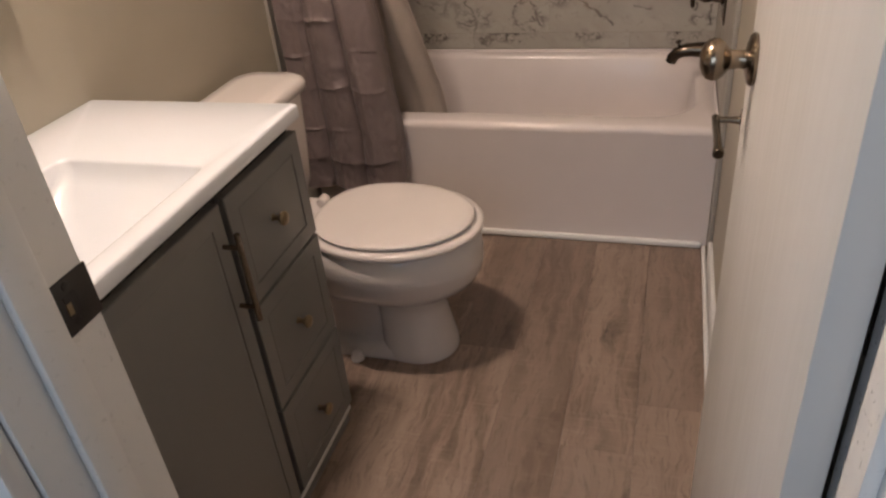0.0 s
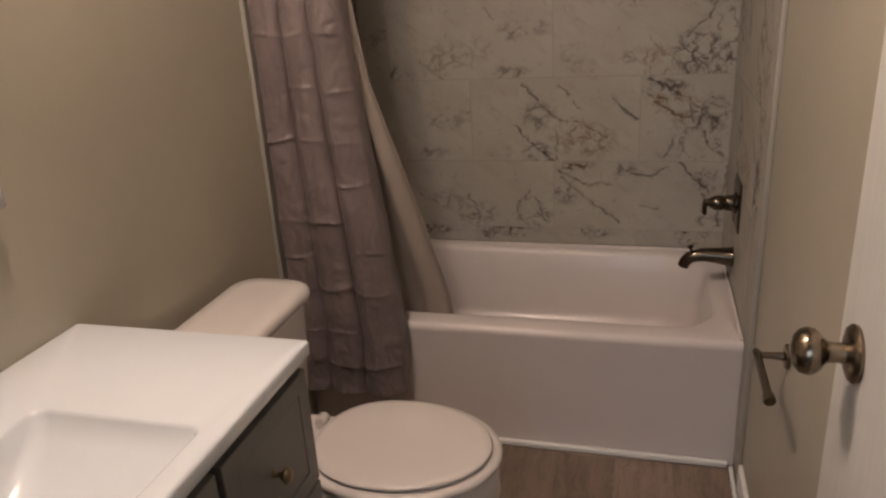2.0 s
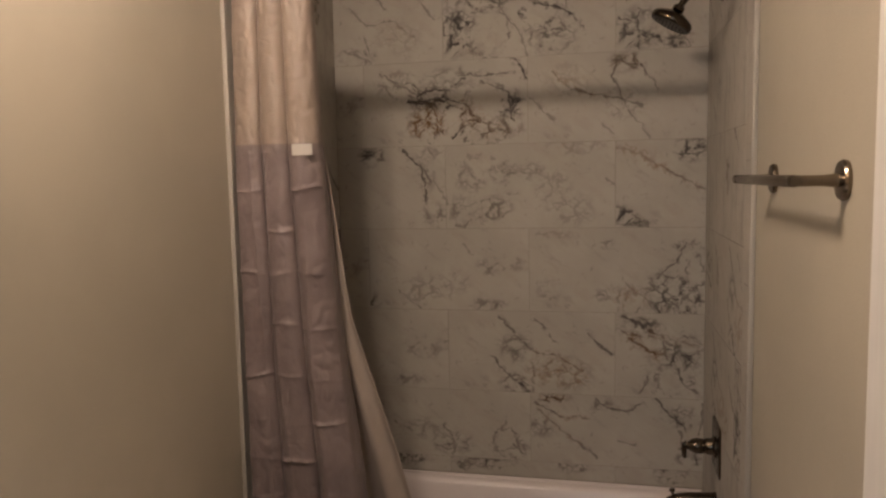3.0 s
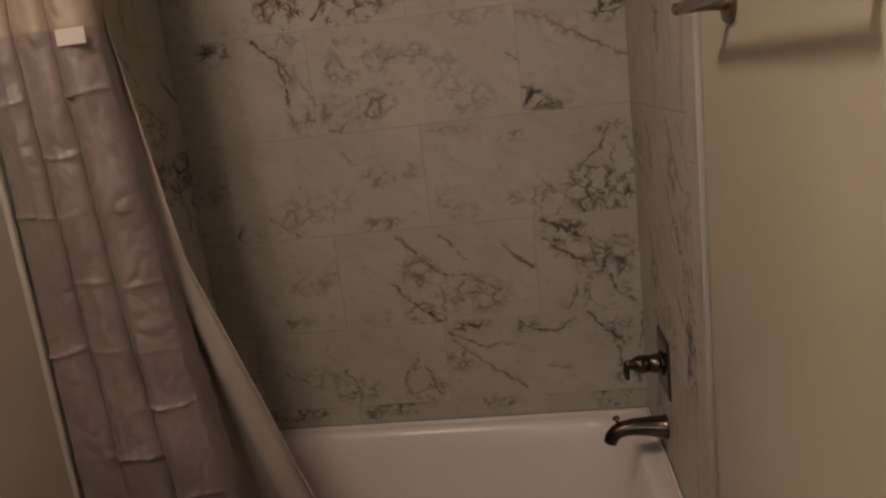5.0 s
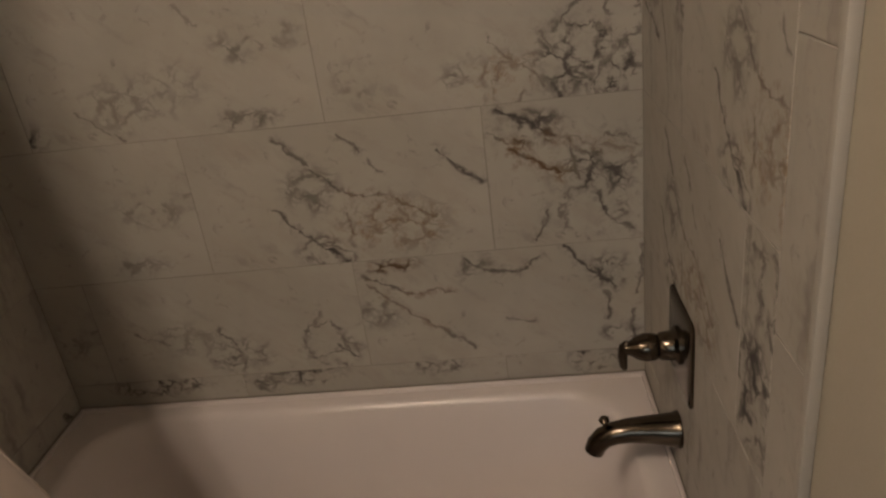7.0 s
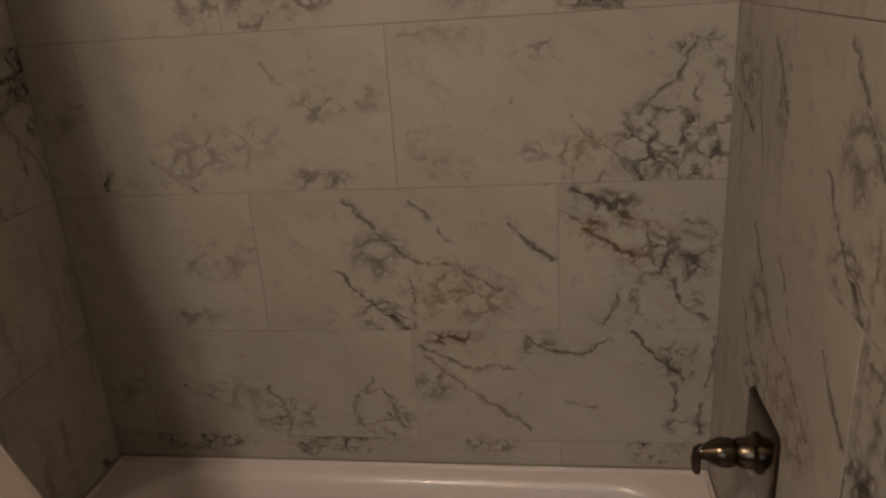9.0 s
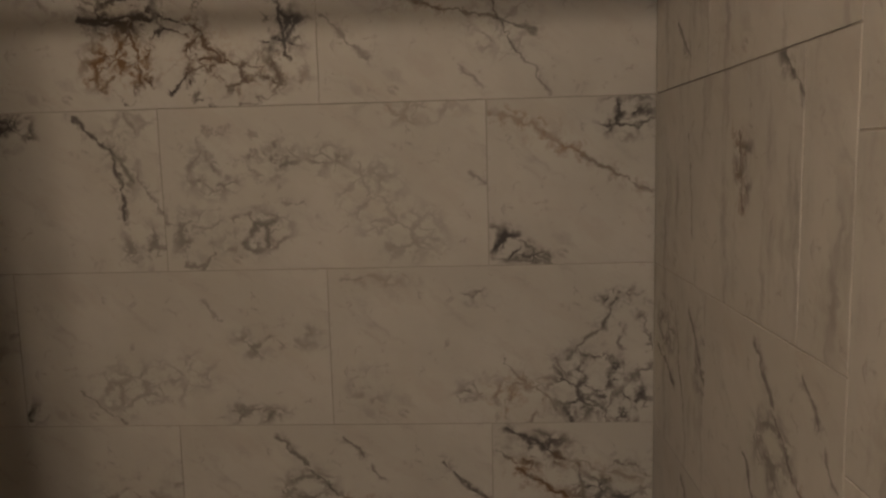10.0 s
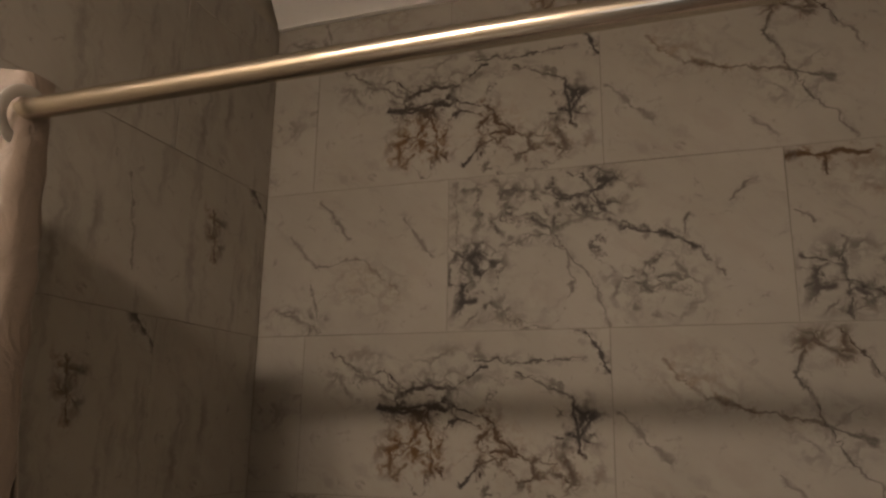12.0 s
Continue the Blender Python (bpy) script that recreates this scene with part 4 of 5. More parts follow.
def liner():
    c = thing("curtain_liner", (-0.4, 2.08, 0.25), "white fabric curtain liner hanging inside the bathtub", "curtain")
    bm = bmesh.new()
    cols, rows = 90, 150
    grid = []
    for j in range(rows + 1):
        z = 2.10 + (0.205 - 2.10) * j / rows
        right = line(z, (2.10, -0.455), (1.65, -0.405), (1.155, -0.348), (0.735, -0.240), (0.49, -0.188), (0.2, -0.160))
        left = -0.585
        base = line(z, (2.10, 1.984), (1.2, 2.030), (0.62, 2.120), (0.45, 2.164), (0.2, 2.185))
        deep = line(z, (2.10, 0.006), (0.9, 0.010), (0.45, 0.011), (0.2, 0.012))
        row = []
        for i in range(cols + 1):
            s = i / cols
            y = base + deep * math.sin(2 * math.pi * 2.3 * s * s + 0.8 + 0.5 * math.sin(2 * z)) + 0.0015 * noise.noise(Vector((s * 14, 3, z * 8)))
            row.append(bm.verts.new((left + (right - left) * s, y, z)))
        grid.append(row)
    for a, b in zip(grid, grid[1:]):
        for i in range(cols):
            bm.faces.new((a[i], a[i + 1], b[i + 1], b[i]))
    hem = bmesh.new()
    tube([row[-1].co.copy() for row in grid[2::4]], 0.0022, 8, hem)
    cloth_ob = part("cloth", bm, LINER, c, "", 70)
    solid = cloth_ob.modifiers.new("thickness", "SOLIDIFY")
    solid.thickness = 0.0010
    solid.offset = 0
    part("side_hem", hem, LINER, c, "rolled white side hem", 70)


liner()

# ---- marble prints, each in the tile's own coordinates ----
BURST = marble("marble_burst", [
    (0.174, 0.162, 0.319, 0.165, 0.0105, 1, 0),
    (0.200, 0.158, 0.275, 0.150, 0.0170, 0.95, 0),
    (0.573, 0.302, 0.607, 0.227, 0.0073, 0.9, 0),
    (0.269, 0.15, 0.287, 0.046, 0.0063, 0.8, 0.3),
    (0.539, 0.183, 0.56, 0.085, 0.0063, 0.8, 0),
    (0.379, 0.148, 0.44, 0.081, 0.0063, 0.8, 0.5),
    (0.319, 0.165, 0.379, 0.148, 0.0063, 0.9, 0),
    (0.363, 0.25, 0.573, 0.253, 0.0042, 0.6, 0),
    (0.263, 0.21, 0.33, 0.196, 0.0063, 0.7, 0),
    (0.185, 0.058, 0.252, 0.101, 0.0063, 0.6, 0.9),
    (0.319, 0.198, 0.385, 0.241, 0.0052, 0.7, 0),
    (0.062, 0.269, 0.196, 0.195, 0.0052, 0.5, 0),
    (0.441, 0.229, 0.539, 0.183, 0.0042, 0.6, 0),
    (0.196, 0.228, 0.235, 0.194, 0.0052, 0.7, 0),
], [
    (0.263, 0.172, 0.094, 0.061, 1, 0.1),
    (0.235, 0.165, 0.050, 0.034, 1, 0),
    (0.246, 0.085, 0.085, 0.065, 0.8, 1),
    (0.409, 0.104, 0.082, 0.066, 0.7, 0.5),
    (0.55, 0.139, 0.06, 0.059, 0.8, 0),
    (0.483, 0.059, 0.121, 0.049, 0.6, 0.4),
    (0.14, 0.223, 0.101, 0.055, 0.4, 0),
    (0.352, 0.241, 0.133, 0.044, 0.4, 0),
], [
    (0.340, 0.090, 0.046, 0.055, 1.0),
    (0.464, 0.149, 0.078, 0.072, 0.6),
    (0.164, 0.202, 0.040, 0.026, 0.75),
    (0.417, 0.032, 0.030, 0.025, 0.7),
    (0.492, 0.030, 0.034, 0.025, 0.6),
    (0.249, 0.046, 0.034, 0.033, 0.7),
], cloud=0.3, ink=1.2)
DRIFT = marble("marble_drift", [
    (0.318, 0.278, 0.371, 0.245, 0.0095, 0.7, 0.3),
    (0.155, 0.184, 0.23, 0.161, 0.0073, 0.7, 0.5),
    (0.367, 0.293, 0.414, 0.228, 0.0063, 0.8, 0),
    (0.316, 0.149, 0.401, 0.115, 0.0063, 0.6, 0),
    (0.008, 0.16, 0.094, 0.083, 0.0073, 0.45, 0),
    (0.23, 0.161, 0.316, 0.149, 0.0063, 0.6, 0.3),
    (0.296, 0.23, 0.327, 0.149, 0.0052, 0.7, 0),
    (0.327, 0.149, 0.368, 0.084, 0.0052, 0.7, 0),
    (0.091, 0.245, 0.155, 0.184, 0.0063, 0.5, 0.6),
    (0.318, 0.273, 0.296, 0.219, 0.0052, 0.7, 0),
    (0.368, 0.084, 0.42, 0.008, 0.0052, 0.5, 0),
    (0.414, 0.228, 0.45, 0.168, 0.0052, 0.5, 0),
    (0.261, 0.064, 0.303, 0.02, 0.0052, 0.4, 0),
], [
    (0.345, 0.27, 0.064, 0.038, 0.7, 0.4),
    (0.144, 0.211, 0.087, 0.064, 0.25, 0.4),
    (0.337, 0.132, 0.075, 0.064, 0.35, 0),
], cloud=0.3, ink=1.0)
LACE = marble("marble_lace", [
    (0.381, 0.17, 0.461, 0.141, 0.0084, 0.9, 0),
    (0.263, 0.295, 0.311, 0.212, 0.0084, 0.8, 0),
    (0.037, 0.166, 0.053, 0.084, 0.0105, 0.6, 0),
    (0.194, 0.272, 0.311, 0.229, 0.0063, 0.8, 0),
    (0.312, 0.194, 0.381, 0.17, 0.0073, 0.8, 0),
    (0.017, 0.297, 0.018, 0.166, 0.0052, 0.5, 0),
    (0.114, 0.224, 0.196, 0.212, 0.0052, 0.6, 0),
    (0.244, 0.13, 0.292, 0.072, 0.0052, 0.6, 0),
    (0.451, 0.199, 0.436, 0.153, 0.0052, 0.7, 0),
    (0.518, 0.217, 0.563, 0.252, 0.0052, 0.6, 0),
    (0.196, 0.2, 0.244, 0.13, 0.0042, 0.6, 0),
    (0.461, 0.141, 0.507, 0.089, 0.0042, 0.6, 0),
    (0.292, 0.072, 0.305, 0.003, 0.0042, 0.5, 0),
], [
    (0.05, 0.101, 0.075, 0.098, 0.85, 0),
    (0.149, 0.224, 0.127, 0.076, 0.75, 0),
    (0.287, 0.253, 0.087, 0.059, 0.9, 0),
    (0.383, 0.072, 0.096, 0.074, 0.65, 0),
    (0.132, 0.066, 0.092, 0.063, 0.55, 0),
    (0.042, 0.254, 0.053, 0.053, 0.6, 0),
], [
    (0.171, 0.090, 0.070, 0.086, 0.6),
    (0.161, 0.230, 0.044, 0.029, 0.7),
    (0.349, 0.141, 0.057, 0.045, 0.75),
    (0.086, 0.247, 0.026, 0.044, 0.6),
    (0.419, 0.042, 0.028, 0.025, 0.5),
    (0.254, 0.274, 0.048, 0.028, 0.9),
], cloud=0.3, ink=0.95)
FORKED = marble("marble_forked", [
    (0.001, 0.293, 0.132, 0.28, 0.0084, 0.95, 0.7),
    (0.074, 0.072, 0.151, 0.038, 0.0073, 0.8, 0),
    (0.074, 0.14, 0.079, 0.004, 0.0063, 0.7, 0),
    (0.185, 0.049, 0.25, 0.015, 0.0095, 0.6, 0),
    (0.007, 0.112, 0.074, 0.094, 0.0063, 0.7, 0),
    (0.012, 0.06, 0.074, 0.072, 0.0063, 0.7, 0),
    (0.059, 0.286, 0.064, 0.251, 0.0073, 0.8, 0.4),
    (0.007, 0.193, 0.041, 0.169, 0.0052, 0.6, 0),
    (0.151, 0.038, 0.164, 0.004, 0.0052, 0.6, 0),
], [
    (0.074, 0.072, 0.083, 0.074, 0.7, 0),
    (0.217, 0.026, 0.067, 0.031, 0.8, 0),
    (0.154, 0.245, 0.113, 0.047, 0.3, 0.4),
], cloud=0.3, ink=1.0)
WISP = marble("marble_wisp", [
    (0.236, 0.049, 0.345, 0.009, 0.0105, 0.6, 0),
    (0.517, 0.231, 0.58, 0.154, 0.0073, 0.55, 0),
    (0.33, 0.28, 0.401, 0.196, 0.0063, 0.6, 0),
    (0.428, 0.149, 0.52, 0.084, 0.0063, 0.5, 0),
    (0.322, 0.143, 0.428, 0.149, 0.0052, 0.6, 0),
    (0.313, 0.108, 0.331, 0.038, 0.0052, 0.6, 0),
    (0.257, 0.215, 0.322, 0.143, 0.0052, 0.5, 0),
], [
    (0.284, 0.032, 0.082, 0.033, 0.8, 0),
    (0.443, 0.096, 0.105, 0.064, 0.25, 0.3),
], cloud=0.3)
HOOK = marble("marble_hook", [
    (0.453, 0.3, 0.525, 0.223, 0.0073, 0.9, 0),
    (0.519, 0.223, 0.541, 0.098, 0.0063, 0.9, 0),
    (0.525, 0.228, 0.553, 0.179, 0.0105, 0.7, 0),
    (0.558, 0.201, 0.608, 0.114, 0.0052, 0.5, 0),
    (0.558, 0.299, 0.569, 0.26, 0.0052, 0.5, 0),
], [
    (0.33, 0.274, 0.056, 0.041, 0.95, 0),
    (0.536, 0.201, 0.042, 0.065, 0.6, 0),
    (0.574, 0.049, 0.055, 0.053, 0.6, 0),
    (0.553, 0.277, 0.066, 0.033, 0.4, 0),
], cloud=0.3)
SPECKLE = marble("marble_speckle", [
    (0.58, 0.178, 0.612, 0.152, 0.0052, 0.5, 0),
    (0.376, 0.196, 0.392, 0.132, 0.0042, 0.4, 0),
    (0.218, 0.123, 0.273, 0.128, 0.0042, 0.4, 0),
    (0.065, 0.081, 0.109, 0.094, 0.0042, 0.4, 0),
], [
    (0.098, 0.189, 0.066, 0.06, 0.55, 0),
    (0.213, 0.209, 0.066, 0.049, 0.6, 0),
    (0.174, 0.07, 0.082, 0.049, 0.65, 0),
    (0.043, 0.081, 0.077, 0.048, 0.55, 0),
    (0.317, 0.208, 0.054, 0.038, 0.5, 0),
    (0.455, 0.068, 0.097, 0.064, 0.35, 0),
    (0.48, 0.292, 0.118, 0.03, 0.35, 0.3),
    (0.392, 0.143, 0.075, 0.07, 0.35, 0),
], [
    (0.199, 0.195, 0.032, 0.026, 0.4),
    (0.062, 0.041, 0.030, 0.035, 0.5),
    (0.143, 0.233, 0.069, 0.031, 0.35),
], cloud=0.3)
SLASH = marble("marble_slash", [
    (0.008, 0.077, 0.118, 0.003, 0.0084, 0.7, 0),
    (0.08, 0.257, 0.164, 0.208, 0.0105, 0.5, 0.8),
    (0.164, 0.208, 0.248, 0.16, 0.0073, 0.7, 0.4),
    (0.012, 0.014, 0.118, 0.001, 0.0063, 0.7, 0),
    (0.006, 0.285, 0.08, 0.257, 0.0084, 0.45, 0.8),
    (0.248, 0.16, 0.3, 0.133, 0.0063, 0.6, 0.3),
], [
    (0.034, 0.04, 0.043, 0.04, 1, 0),
    (0.255, 0.271, 0.063, 0.045, 0.95, 0),
    (0.076, 0.019, 0.053, 0.021, 1, 0),
], cloud=0.3)
PALE = marble("marble_pale", [
    (0.411, 0.033, 0.491, 0.037, 0.0052, 0.6, 0),
    (0.114, 0.073, 0.199, 0.006, 0.0032, 0.6, 0),
    (0.367, 0.249, 0.406, 0.204, 0.0042, 0.4, 0),
], [
    (0.48, 0.163, 0.066, 0.034, 0.55, 0),
    (0.559, 0.178, 0.054, 0.028, 0.4, 0),
    (0.231, 0.071, 0.115, 0.065, 0.4, 0),
    (0.456, 0.023, 0.079, 0.026, 0.65, 0),
    (-0.043, 0.028, 0.084, 0.054, 1, 0),
    (0.327, 0.104, 0.08, 0.052, 0.35, 0),
], cloud=0.3)
SWIRL = marble("marble_swirl", [
    (0.444, 0.033, 0.46, 0.004, 0.0136, 1, 0),
    (0.518, 0.185, 0.541, 0.236, 0.0073, 0.8, 0),
    (0.447, 0.133, 0.518, 0.185, 0.0063, 0.7, 0),
    (0.543, 0.054, 0.578, 0.097, 0.0073, 0.7, 0),
    (0.332, 0.124, 0.428, 0.033, 0.0052, 0.6, 0),
    (0.513, 0.02, 0.563, 0.086, 0.0063, 0.6, 0),
    (0.431, 0.128, 0.448, 0.089, 0.0063, 0.6, 0),
    (0.029, 0.284, 0.061, 0.288, 0.0063, 0.4, 0),
], [
    (0.556, 0.241, 0.056, 0.023, 0.95, 0),
    (0.49, 0.077, 0.094, 0.085, 0.85, 0),
    (0.559, 0.042, 0.063, 0.056, 0.9, 0),
    (0.353, 0.057, 0.074, 0.057, 0.5, 0.7),
    (0.283, 0.047, 0.054, 0.051, 0.6, 0),
    (0.28, 0.249, 0.031, 0.019, 0.6, 0),
    (0.113, 0.281, 0.074, 0.019, 0.3, 0.35),
    (0.071, 0.074, 0.044, 0.052, 0.35, 0),
], [
    (0.511, 0.100, 0.030, 0.036, 0.8),
    (0.539, 0.037, 0.025, 0.045, 0.8),
    (0.578, 0.153, 0.029, 0.061, 0.6),
    (0.367, 0.037, 0.034, 0.041, 0.5),
], cloud=0.3)
QUIET = marble("marble_quiet", [
    (0.442, 0.036, 0.48, 0.043, 0.0052, 0.5, 0),
], [
    (0.515, 0.159, 0.084, 0.045, 0.45, 0),
    (0.442, 0.036, 0.087, 0.026, 0.5, 0),
    (0.633, 0.196, 0.059, 0.057, 0.4, 0),
], cloud=0.3)
SLANT = marble("marble_slant", [
    (0.209, 0.075, 0.299, 0.004, 0.0084, 0.8, 0),
    (0.515, 0.227, 0.603, 0.154, 0.0073, 0.7, 0),
    (0.254, 0.218, 0.32, 0.156, 0.0063, 0.7, 0),
    (0.411, 0.137, 0.501, 0.093, 0.0063, 0.6, 0.5),
    (0.32, 0.156, 0.411, 0.137, 0.0063, 0.6, 0.5),
    (0.191, 0.285, 0.255, 0.23, 0.0063, 0.6, 0),
    (0.16, 0.132, 0.209, 0.075, 0.0052, 0.7, 0),
    (0.327, 0.277, 0.364, 0.241, 0.0063, 0.6, 0),
    (0.242, 0.049, 0.312, 0.023, 0.0052, 0.6, 0),
    (0.317, 0.119, 0.32, 0.068, 0.0052, 0.6, 0),
    (0.193, 0.169, 0.249, 0.144, 0.0052, 0.5, 0),
    (0.38, 0.217, 0.402, 0.192, 0.0052, 0.5, 0),
], [
    (0.265, 0.03, 0.071, 0.046, 0.8, 0),
    (0.408, 0.081, 0.138, 0.071, 0.45, 0.8),
    (0.251, 0.169, 0.069, 0.062, 0.5, 0),
], cloud=0.3, ink=1.0)
EMBER = marble("marble_ember", [
    (0.051, 0.214, 0.145, 0.159, 0.0115, 1, 0.8),
    (0.03, 0.296, 0.133, 0.236, 0.0105, 0.95, 0),
    (0.212, 0.104, 0.23, 0.055, 0.0084, 0.9, 0),
    (0.166, 0.224, 0.178, 0.141, 0.0073, 0.7, 0),
    (0.133, 0.236, 0.285, 0.194, 0.0073, 0.5, 0.5),
    (0.113, 0.08, 0.092, 0.011, 0.0063, 0.8, 0),
    (0.23, 0.055, 0.287, 0.017, 0.0073, 0.7, 0),
    (0.013, 0.256, 0.046, 0.226, 0.0073, 0.7, 0),
], [
    (0.211, 0.153, 0.103, 0.067, 0.85, 0),
    (0.089, 0.249, 0.076, 0.045, 0.9, 0),
    (0.259, 0.164, 0.052, 0.079, 0.7, 0),
    (0.236, 0.067, 0.054, 0.06, 0.7, 0),
], [
    (0.210, 0.072, 0.064, 0.060, 0.5),
    (0.256, 0.194, 0.039, 0.037, 0.6),
], cloud=0.3)
BROOK = marble("marble_brook", [
    (0.512, 0.239, 0.553, 0.204, 0.0105, 0.8, 0),
    (0.026, 0.251, 0.171, 0.119, 0.0063, 0.6, 0.4),
    (0.455, 0.307, 0.512, 0.233, 0.0063, 0.8, 0),
    (0.017, 0.272, 0.107, 0.22, 0.0063, 0.7, 0),
    (0.61, 0.286, 0.603, 0.181, 0.0063, 0.6, 0),
    (0.242, 0.293, 0.281, 0.258, 0.0073, 0.7, 0),
    (0.171, 0.119, 0.242, 0.072, 0.0063, 0.6, 0),
    (0.531, 0.185, 0.538, 0.123, 0.0063, 0.7, 0),
    (0.107, 0.22, 0.215, 0.221, 0.0052, 0.6, 0.5),
    (0.59, 0.141, 0.587, 0.071, 0.0052, 0.6, 0),
    (0.318, 0.14, 0.377, 0.126, 0.0052, 0.5, 0),
    (0.281, 0.262, 0.345, 0.250, 0.0063, 0.7, 0),
    (0.345, 0.250, 0.405, 0.282, 0.0063, 0.7, 0),
], [
    (0.084, 0.29, 0.076, 0.022, 0.9, 0.6),
    (0.259, 0.276, 0.049, 0.026, 0.55, 0),
    (0.043, 0.182, 0.06, 0.048, 0.5, 0),
    (0.541, 0.238, 0.048, 0.051, 0.8, 0),
    (0.568, 0.086, 0.05, 0.026, 0.8, 0),
], cloud=0.3, ink=0.92)
CURL = marble("marble_curl", [
    (0.553, 0.101, 0.587, 0.07, 0.0073, 0.8, 0),
    (0.25, 0.085, 0.313, 0.075, 0.0063, 0.7, 0),
    (0.286, 0.164, 0.32, 0.112, 0.0063, 0.7, 0),
    (0.481, 0.082, 0.557, 0.086, 0.0052, 0.7, 0),
    (0.088, 0.167, 0.157, 0.134, 0.0052, 0.6, 0),
    (0.47, 0.134, 0.481, 0.082, 0.0052, 0.6, 0),
    (0.522, 0.188, 0.476, 0.134, 0.0052, 0.5, 0),
], [
    (0.534, 0.102, 0.088, 0.051, 0.65, 0),
    (0.317, 0.097, 0.089, 0.051, 0.65, 0),
    (0.199, 0.147, 0.089, 0.05, 0.4, 0),
], [
    (0.523, 0.108, 0.047, 0.057, 0.6),
], cloud=0.3)
KERB_LEFT = marble("marble_kerb_left", [
    (0.219, 0.363, 0.504, 0.355, 0.0052, 0.8, 0),
], [
    (0.413, 0.336, 0.131, 0.031, 1, 0),
], cloud=0.3)
KERB_MIDDLE = marble("marble_kerb_middle", [
    (0.052, 0.348, 0.22, 0.351, 0.0052, 0.7, 0),
], [
    (0.008, 0.327, 0.117, 0.031, 0.7, 0),
    (0.166, 0.336, 0.089, 0.031, 0.9, 0),
    (0.458, 0.338, 0.088, 0.027, 0.7, 0),
], cloud=0.3)
KERB_RIGHT = marble("marble_kerb_right", [
], [
    (0.197, 0.334, 0.063, 0.042, 1, 0),
], cloud=0.3)
SIDE_UPPER = marble("marble_side_upper", [
    (0.941, 0.097, 1.036, 0.074, 0.0084, 0.7, 0.6),
    (0.85, 0.13, 0.941, 0.097, 0.0073, 0.7, 0.5),
    (0.887, 0.182, 0.957, 0.135, 0.0073, 0.6, 0),
    (0.448, 0.099, 0.515, 0.041, 0.0063, 0.6, 0),
    (0.837, 0.198, 0.887, 0.182, 0.0095, 0.5, 0),
    (0.794, 0.13, 0.677, 0.064, 0.0052, 0.5, 0),
], [
    (0.884, 0.145, 0.086, 0.043, 0.4, 0),
    (0.572, 0.144, 0.085, 0.051, 0.3, 0),
], cloud=0.3, grain=0.38, ink=1.05)
SIDE_MIDDLE = marble("marble_side_middle", [
    (0.429, 0.223, 0.444, 0.139, 0.0084, 0.7, 0.5),
    (0.559, 0.312, 0.589, 0.273, 0.0105, 0.7, 0),
    (0.728, 0.28, 0.698, 0.225, 0.0073, 0.7, 0),
    (0.589, 0.273, 0.666, 0.198, 0.0052, 0.6, 0),
    (0.214, 0.232, 0.233, 0.068, 0.0052, 0.4, 0),
], [
    (0.448, 0.183, 0.04, 0.051, 0.6, 0),
    (0.696, 0.204, 0.043, 0.032, 0.5, 0),
], cloud=0.3, grain=0.38, ink=1.05)
SIDE_LOWER = marble("marble_side_lower", [
    (0.34, 0.157, 0.443, 0.122, 0.0095, 0.7, 0),
    (0.742, 0.282, 0.855, 0.164, 0.0073, 0.6, 0),
    (0.53, 0.27, 0.628, 0.155, 0.0073, 0.6, 0),
    (0.663, 0.298, 0.711, 0.164, 0.0073, 0.6, 0),
    (0.448, 0.257, 0.512, 0.084, 0.0052, 0.5, 0),
], [
    (0.618, 0.203, 0.081, 0.087, 0.45, 0),
    (0.393, 0.209, 0.076, 0.067, 0.5, 0),
], cloud=0.3, grain=0.38, ink=1.05)
SIDE_LOW = marble("marble_side_low", [
    (0.858, 0.574, 1.011, 0.529, 0.0084, 0.6, 0),
    (0.823, 0.468, 0.947, 0.378, 0.0063, 0.6, 0),
    (0.77, 0.4, 0.848, 0.323, 0.0063, 0.5, 0),
    (1.048, 0.491, 1.02, 0.419, 0.0063, 0.5, 0),
], [
    (0.946, 0.48, 0.092, 0.079, 0.5, 0),
], cloud=0.3, grain=0.38, ink=1.05)

PLAINS = [PALE, QUIET, WISP]
SIDES = [SIDE_UPPER, SIDE_MIDDLE, SIDE_LOWER, SIDE_LOW, LACE, SLANT]
EAST = {5: SIDE_UPPER, 4: SIDE_MIDDLE, 3: SIDE_LOWER, 2: SLANT, 1: SIDE_LOW, 0: SIDE_LOWER, 6: DRIFT, 7: WISP, 8: HOOK}
BACK = {(8, 0): DRIFT, (8, 1): BURST, (8, 2): WISP, (7, 0): DRIFT, (7, 1): BURST, (7, 2): QUIET,
        (6, 0): FORKED, (6, 1): LACE, (6, 2): WISP, (5, 0): DRIFT, (5, 1): BURST, (5, 2): QUIET,
        (4, 0): SLASH, (4, 1): SPECKLE, (4, 2): HOOK, (3, 0): SWIRL, (3, 1): PALE, (3, 2): QUIET,
        (2, 0): EMBER, (2, 1): SLANT, (2, 2): QUIET, (1, 0): BROOK, (1, 1): CURL, (1, 2): QUIET,
        (0, 0): KERB_RIGHT, (0, 1): KERB_MIDDLE, (0, 2): KERB_LEFT}


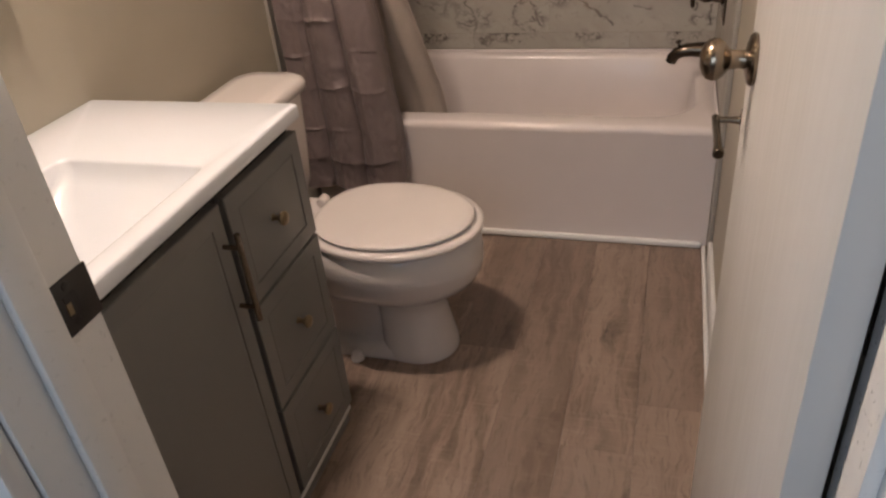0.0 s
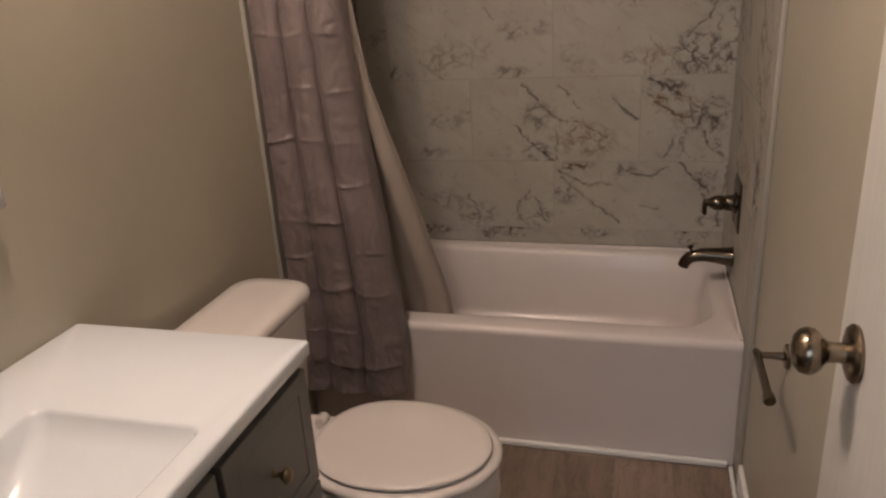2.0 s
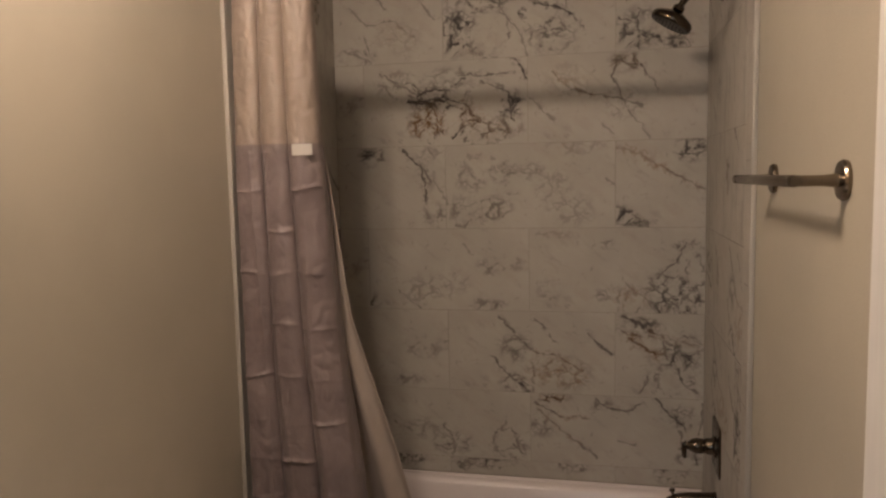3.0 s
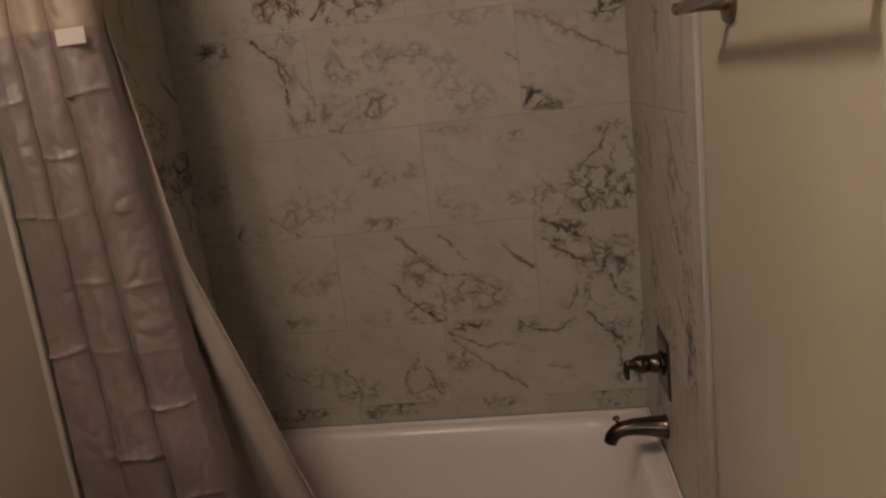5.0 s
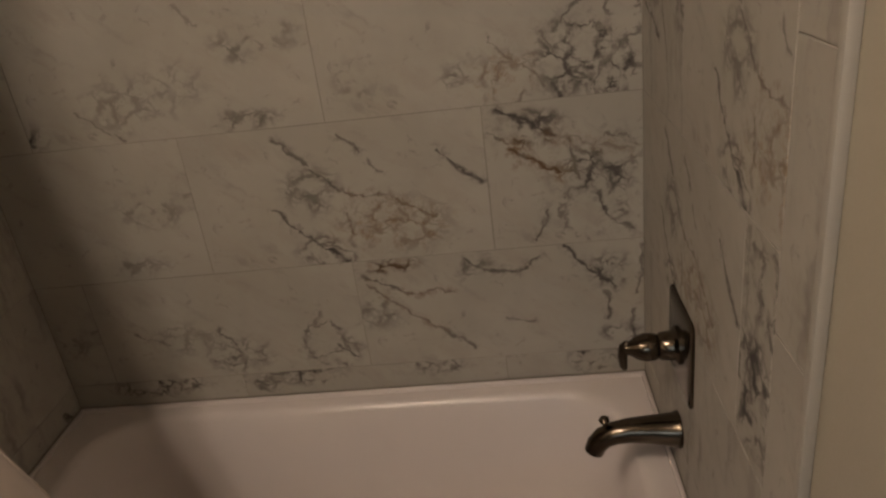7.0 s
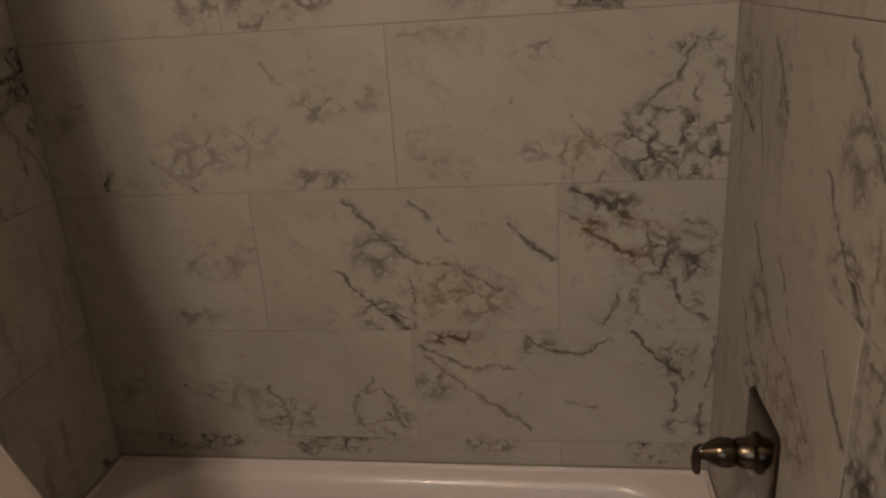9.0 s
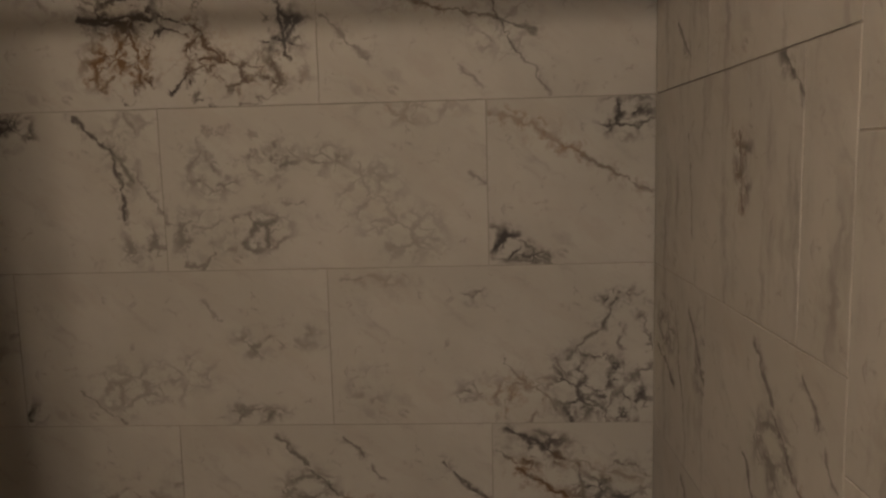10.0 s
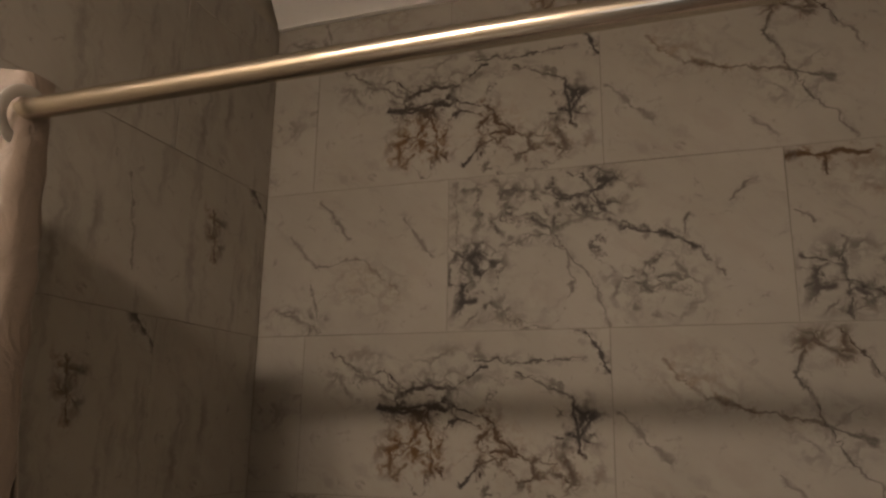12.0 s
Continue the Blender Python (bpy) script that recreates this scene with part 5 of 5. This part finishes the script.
# ---- floor planks ----
def planks():
    floor = bpy.data.objects["floor"]
    meshes = {}
    width, gap = 0.168, 0.0003
    starts = (1.268, 0.62, 1.72, 0.95, 0.40, 1.42, 0.78, 1.10)
    length = 1.22
    for k in range(-12, 6):
        x = 0.525 + width * k
        indoors = x < XR and x + width > XL
        y = starts[k % 8] - 3 * length
        while y < 2.05:
            y0, y1 = max(y, -1.75), min(y + length, 2.05 if indoors else Y0 - 0.002)
            x1 = x + width if y1 <= Y0 else min(x + width, XR + 0.11)
            if y1 - y0 > 0.03:
                size = (round(x1 - x, 4), round(y1 - y0, 4))
                if size not in meshes:
                    w, h = size
                    bm = bmesh.new()
                    loft([[(gap / 2, gap / 2, -0.006), (w - gap / 2, gap / 2, -0.006), (w - gap / 2, h - gap / 2, -0.006), (gap / 2, h - gap / 2, -0.006)],
                          [(gap / 2, gap / 2, -0.001), (w - gap / 2, gap / 2, -0.001), (w - gap / 2, h - gap / 2, -0.001), (gap / 2, h - gap / 2, -0.001)],
                          [(0.0006, 0.0006, 0), (w - 0.0006, 0.0006, 0), (w - 0.0006, h - 0.0006, 0), (0.0006, h - 0.0006, 0)]], bottom=False, bm=bm)
                    meshes[size] = finish(bm, "plank", PLANK, 20)
                ob = new("plank", meshes[size])
                ob.location = (x, y0, 0)
                ob.parent = floor
            y += length


# ---- tiles ----
def tile_mesh(cache, u0, u1, v0, v1, material):
    """A tile that is the part u0..u1, v0..v1 of a whole one, with its chamfered face at depth 0."""
    key = (round(u0, 4), round(u1, 4), round(v0, 4), round(v1, 4), material.name)
    if key not in cache:
        g, c, e = 0.0008, 0.0015, 0.0007
        def ring(i, d):
            return [(u0 + i, d, v0 + i), (u1 - i, d, v0 + i), (u1 - i, d, v1 - i), (u0 + i, d, v1 - i)]
        cache[key] = finish(loft([ring(g, 0.0088), ring(g, e), ring(c, 0.0)], bottom=False), "tile", material, 20)
    return cache[key]


def tile(cache, parent, origin, turn, u0, u1, v0, v1, material):
    ob = new("tile", tile_mesh(cache, u0, u1, v0, v1, material))
    ob.matrix_basis = pose(*origin, 0, 0, turn)
    ob.parent = parent
    return ob


def tiling():
    cache = {}
    top = 2.682
    for x0, x1, y0, y1, name, wall in ((TL - 0.0015, TR + 0.0015, TB + 0.0016, TB + 0.0098, "grout_bed", wall_north),
                                       (TR + 0.0016, XR - 0.0002, 1.945, TB + 0.0015, "grout_bed", wall_east),
                                       (XL + 0.0002, TL - 0.0016, 1.934, TB + 0.0015, "grout_bed", wall_west)):
        part(name, box(x0, x1, y0, y1, RIM - 0.01, top), GROUT, wall)
        if wall is not wall_north:
            part(name, box(x0, x1, 1.945, 2.026, 0.002, RIM - 0.0105), GROUT, wall)
    for k in range(-1, 9):
        z = R0 + k * MOD
        v0 = max(0.0, LIP + 0.001 - z)
        v1 = min(MOD, top - z)
        if k == 0:
            v1 = KERB - z
        elif k == 1:
            v0 = KERB - z
        odd = k % 2
        joints = [TR - MOD * n for n in ((2, 4) if odd else (1, 3))]
        # back wall: from the right corner to the left one
        for n, left in enumerate([] if v1 - v0 < 0.01 else [*joints, joints[-1] - 2 * MOD]):
            right = left + 2 * MOD
            u0, u1 = max(0.0, TL - left), min(2 * MOD, TR - left)
            tile(cache, wall_north, (left, TB, z), 0, u0, u1, v0, v1, BACK[(k, n)] if (k, n) in BACK else PLAINS[(k + 2 * n) % len(PLAINS)])
        # side walls: from the back corner to the edging strip
        for side in ("east", "west"):
            edge = 2.030
            start = TB + (MOD if odd else 0.0)
            n = 0
            while start > edge + 0.01 and v1 - v0 > 0.01:
                end = start - 2 * MOD
                hi, lo = min(start, TB), max(end, edge)
                mat = EAST[k] if side == "east" and n == 0 else SIDES[(k + n + 1) % len(SIDES)]
                if side == "east":
                    tile(cache, wall_east, (TR, start, z), -90, start - hi, start - lo, v0, v1, mat)
                else:
                    tile(cache, wall_west, (TL, end, z), 90, lo - end, hi - end, v0, v1, mat)
                start, n = end, n + 1
            zs = z - 0.09
            lo, hi = max(0.002, zs), min(top, zs + MOD)
            mat = SIDES[(k * 2 + 1) % len(SIDES)]
            if side == "east":
                tile(cache, wall_east, (TR, 2.030, zs), -90, 0.0, 0.0855, lo - zs, hi - zs, mat)
            else:
                tile(cache, wall_west, (TL, 1.9335, zs), 90, 0.0, 0.0965, lo - zs, hi - zs, mat)


planks()
tiling()
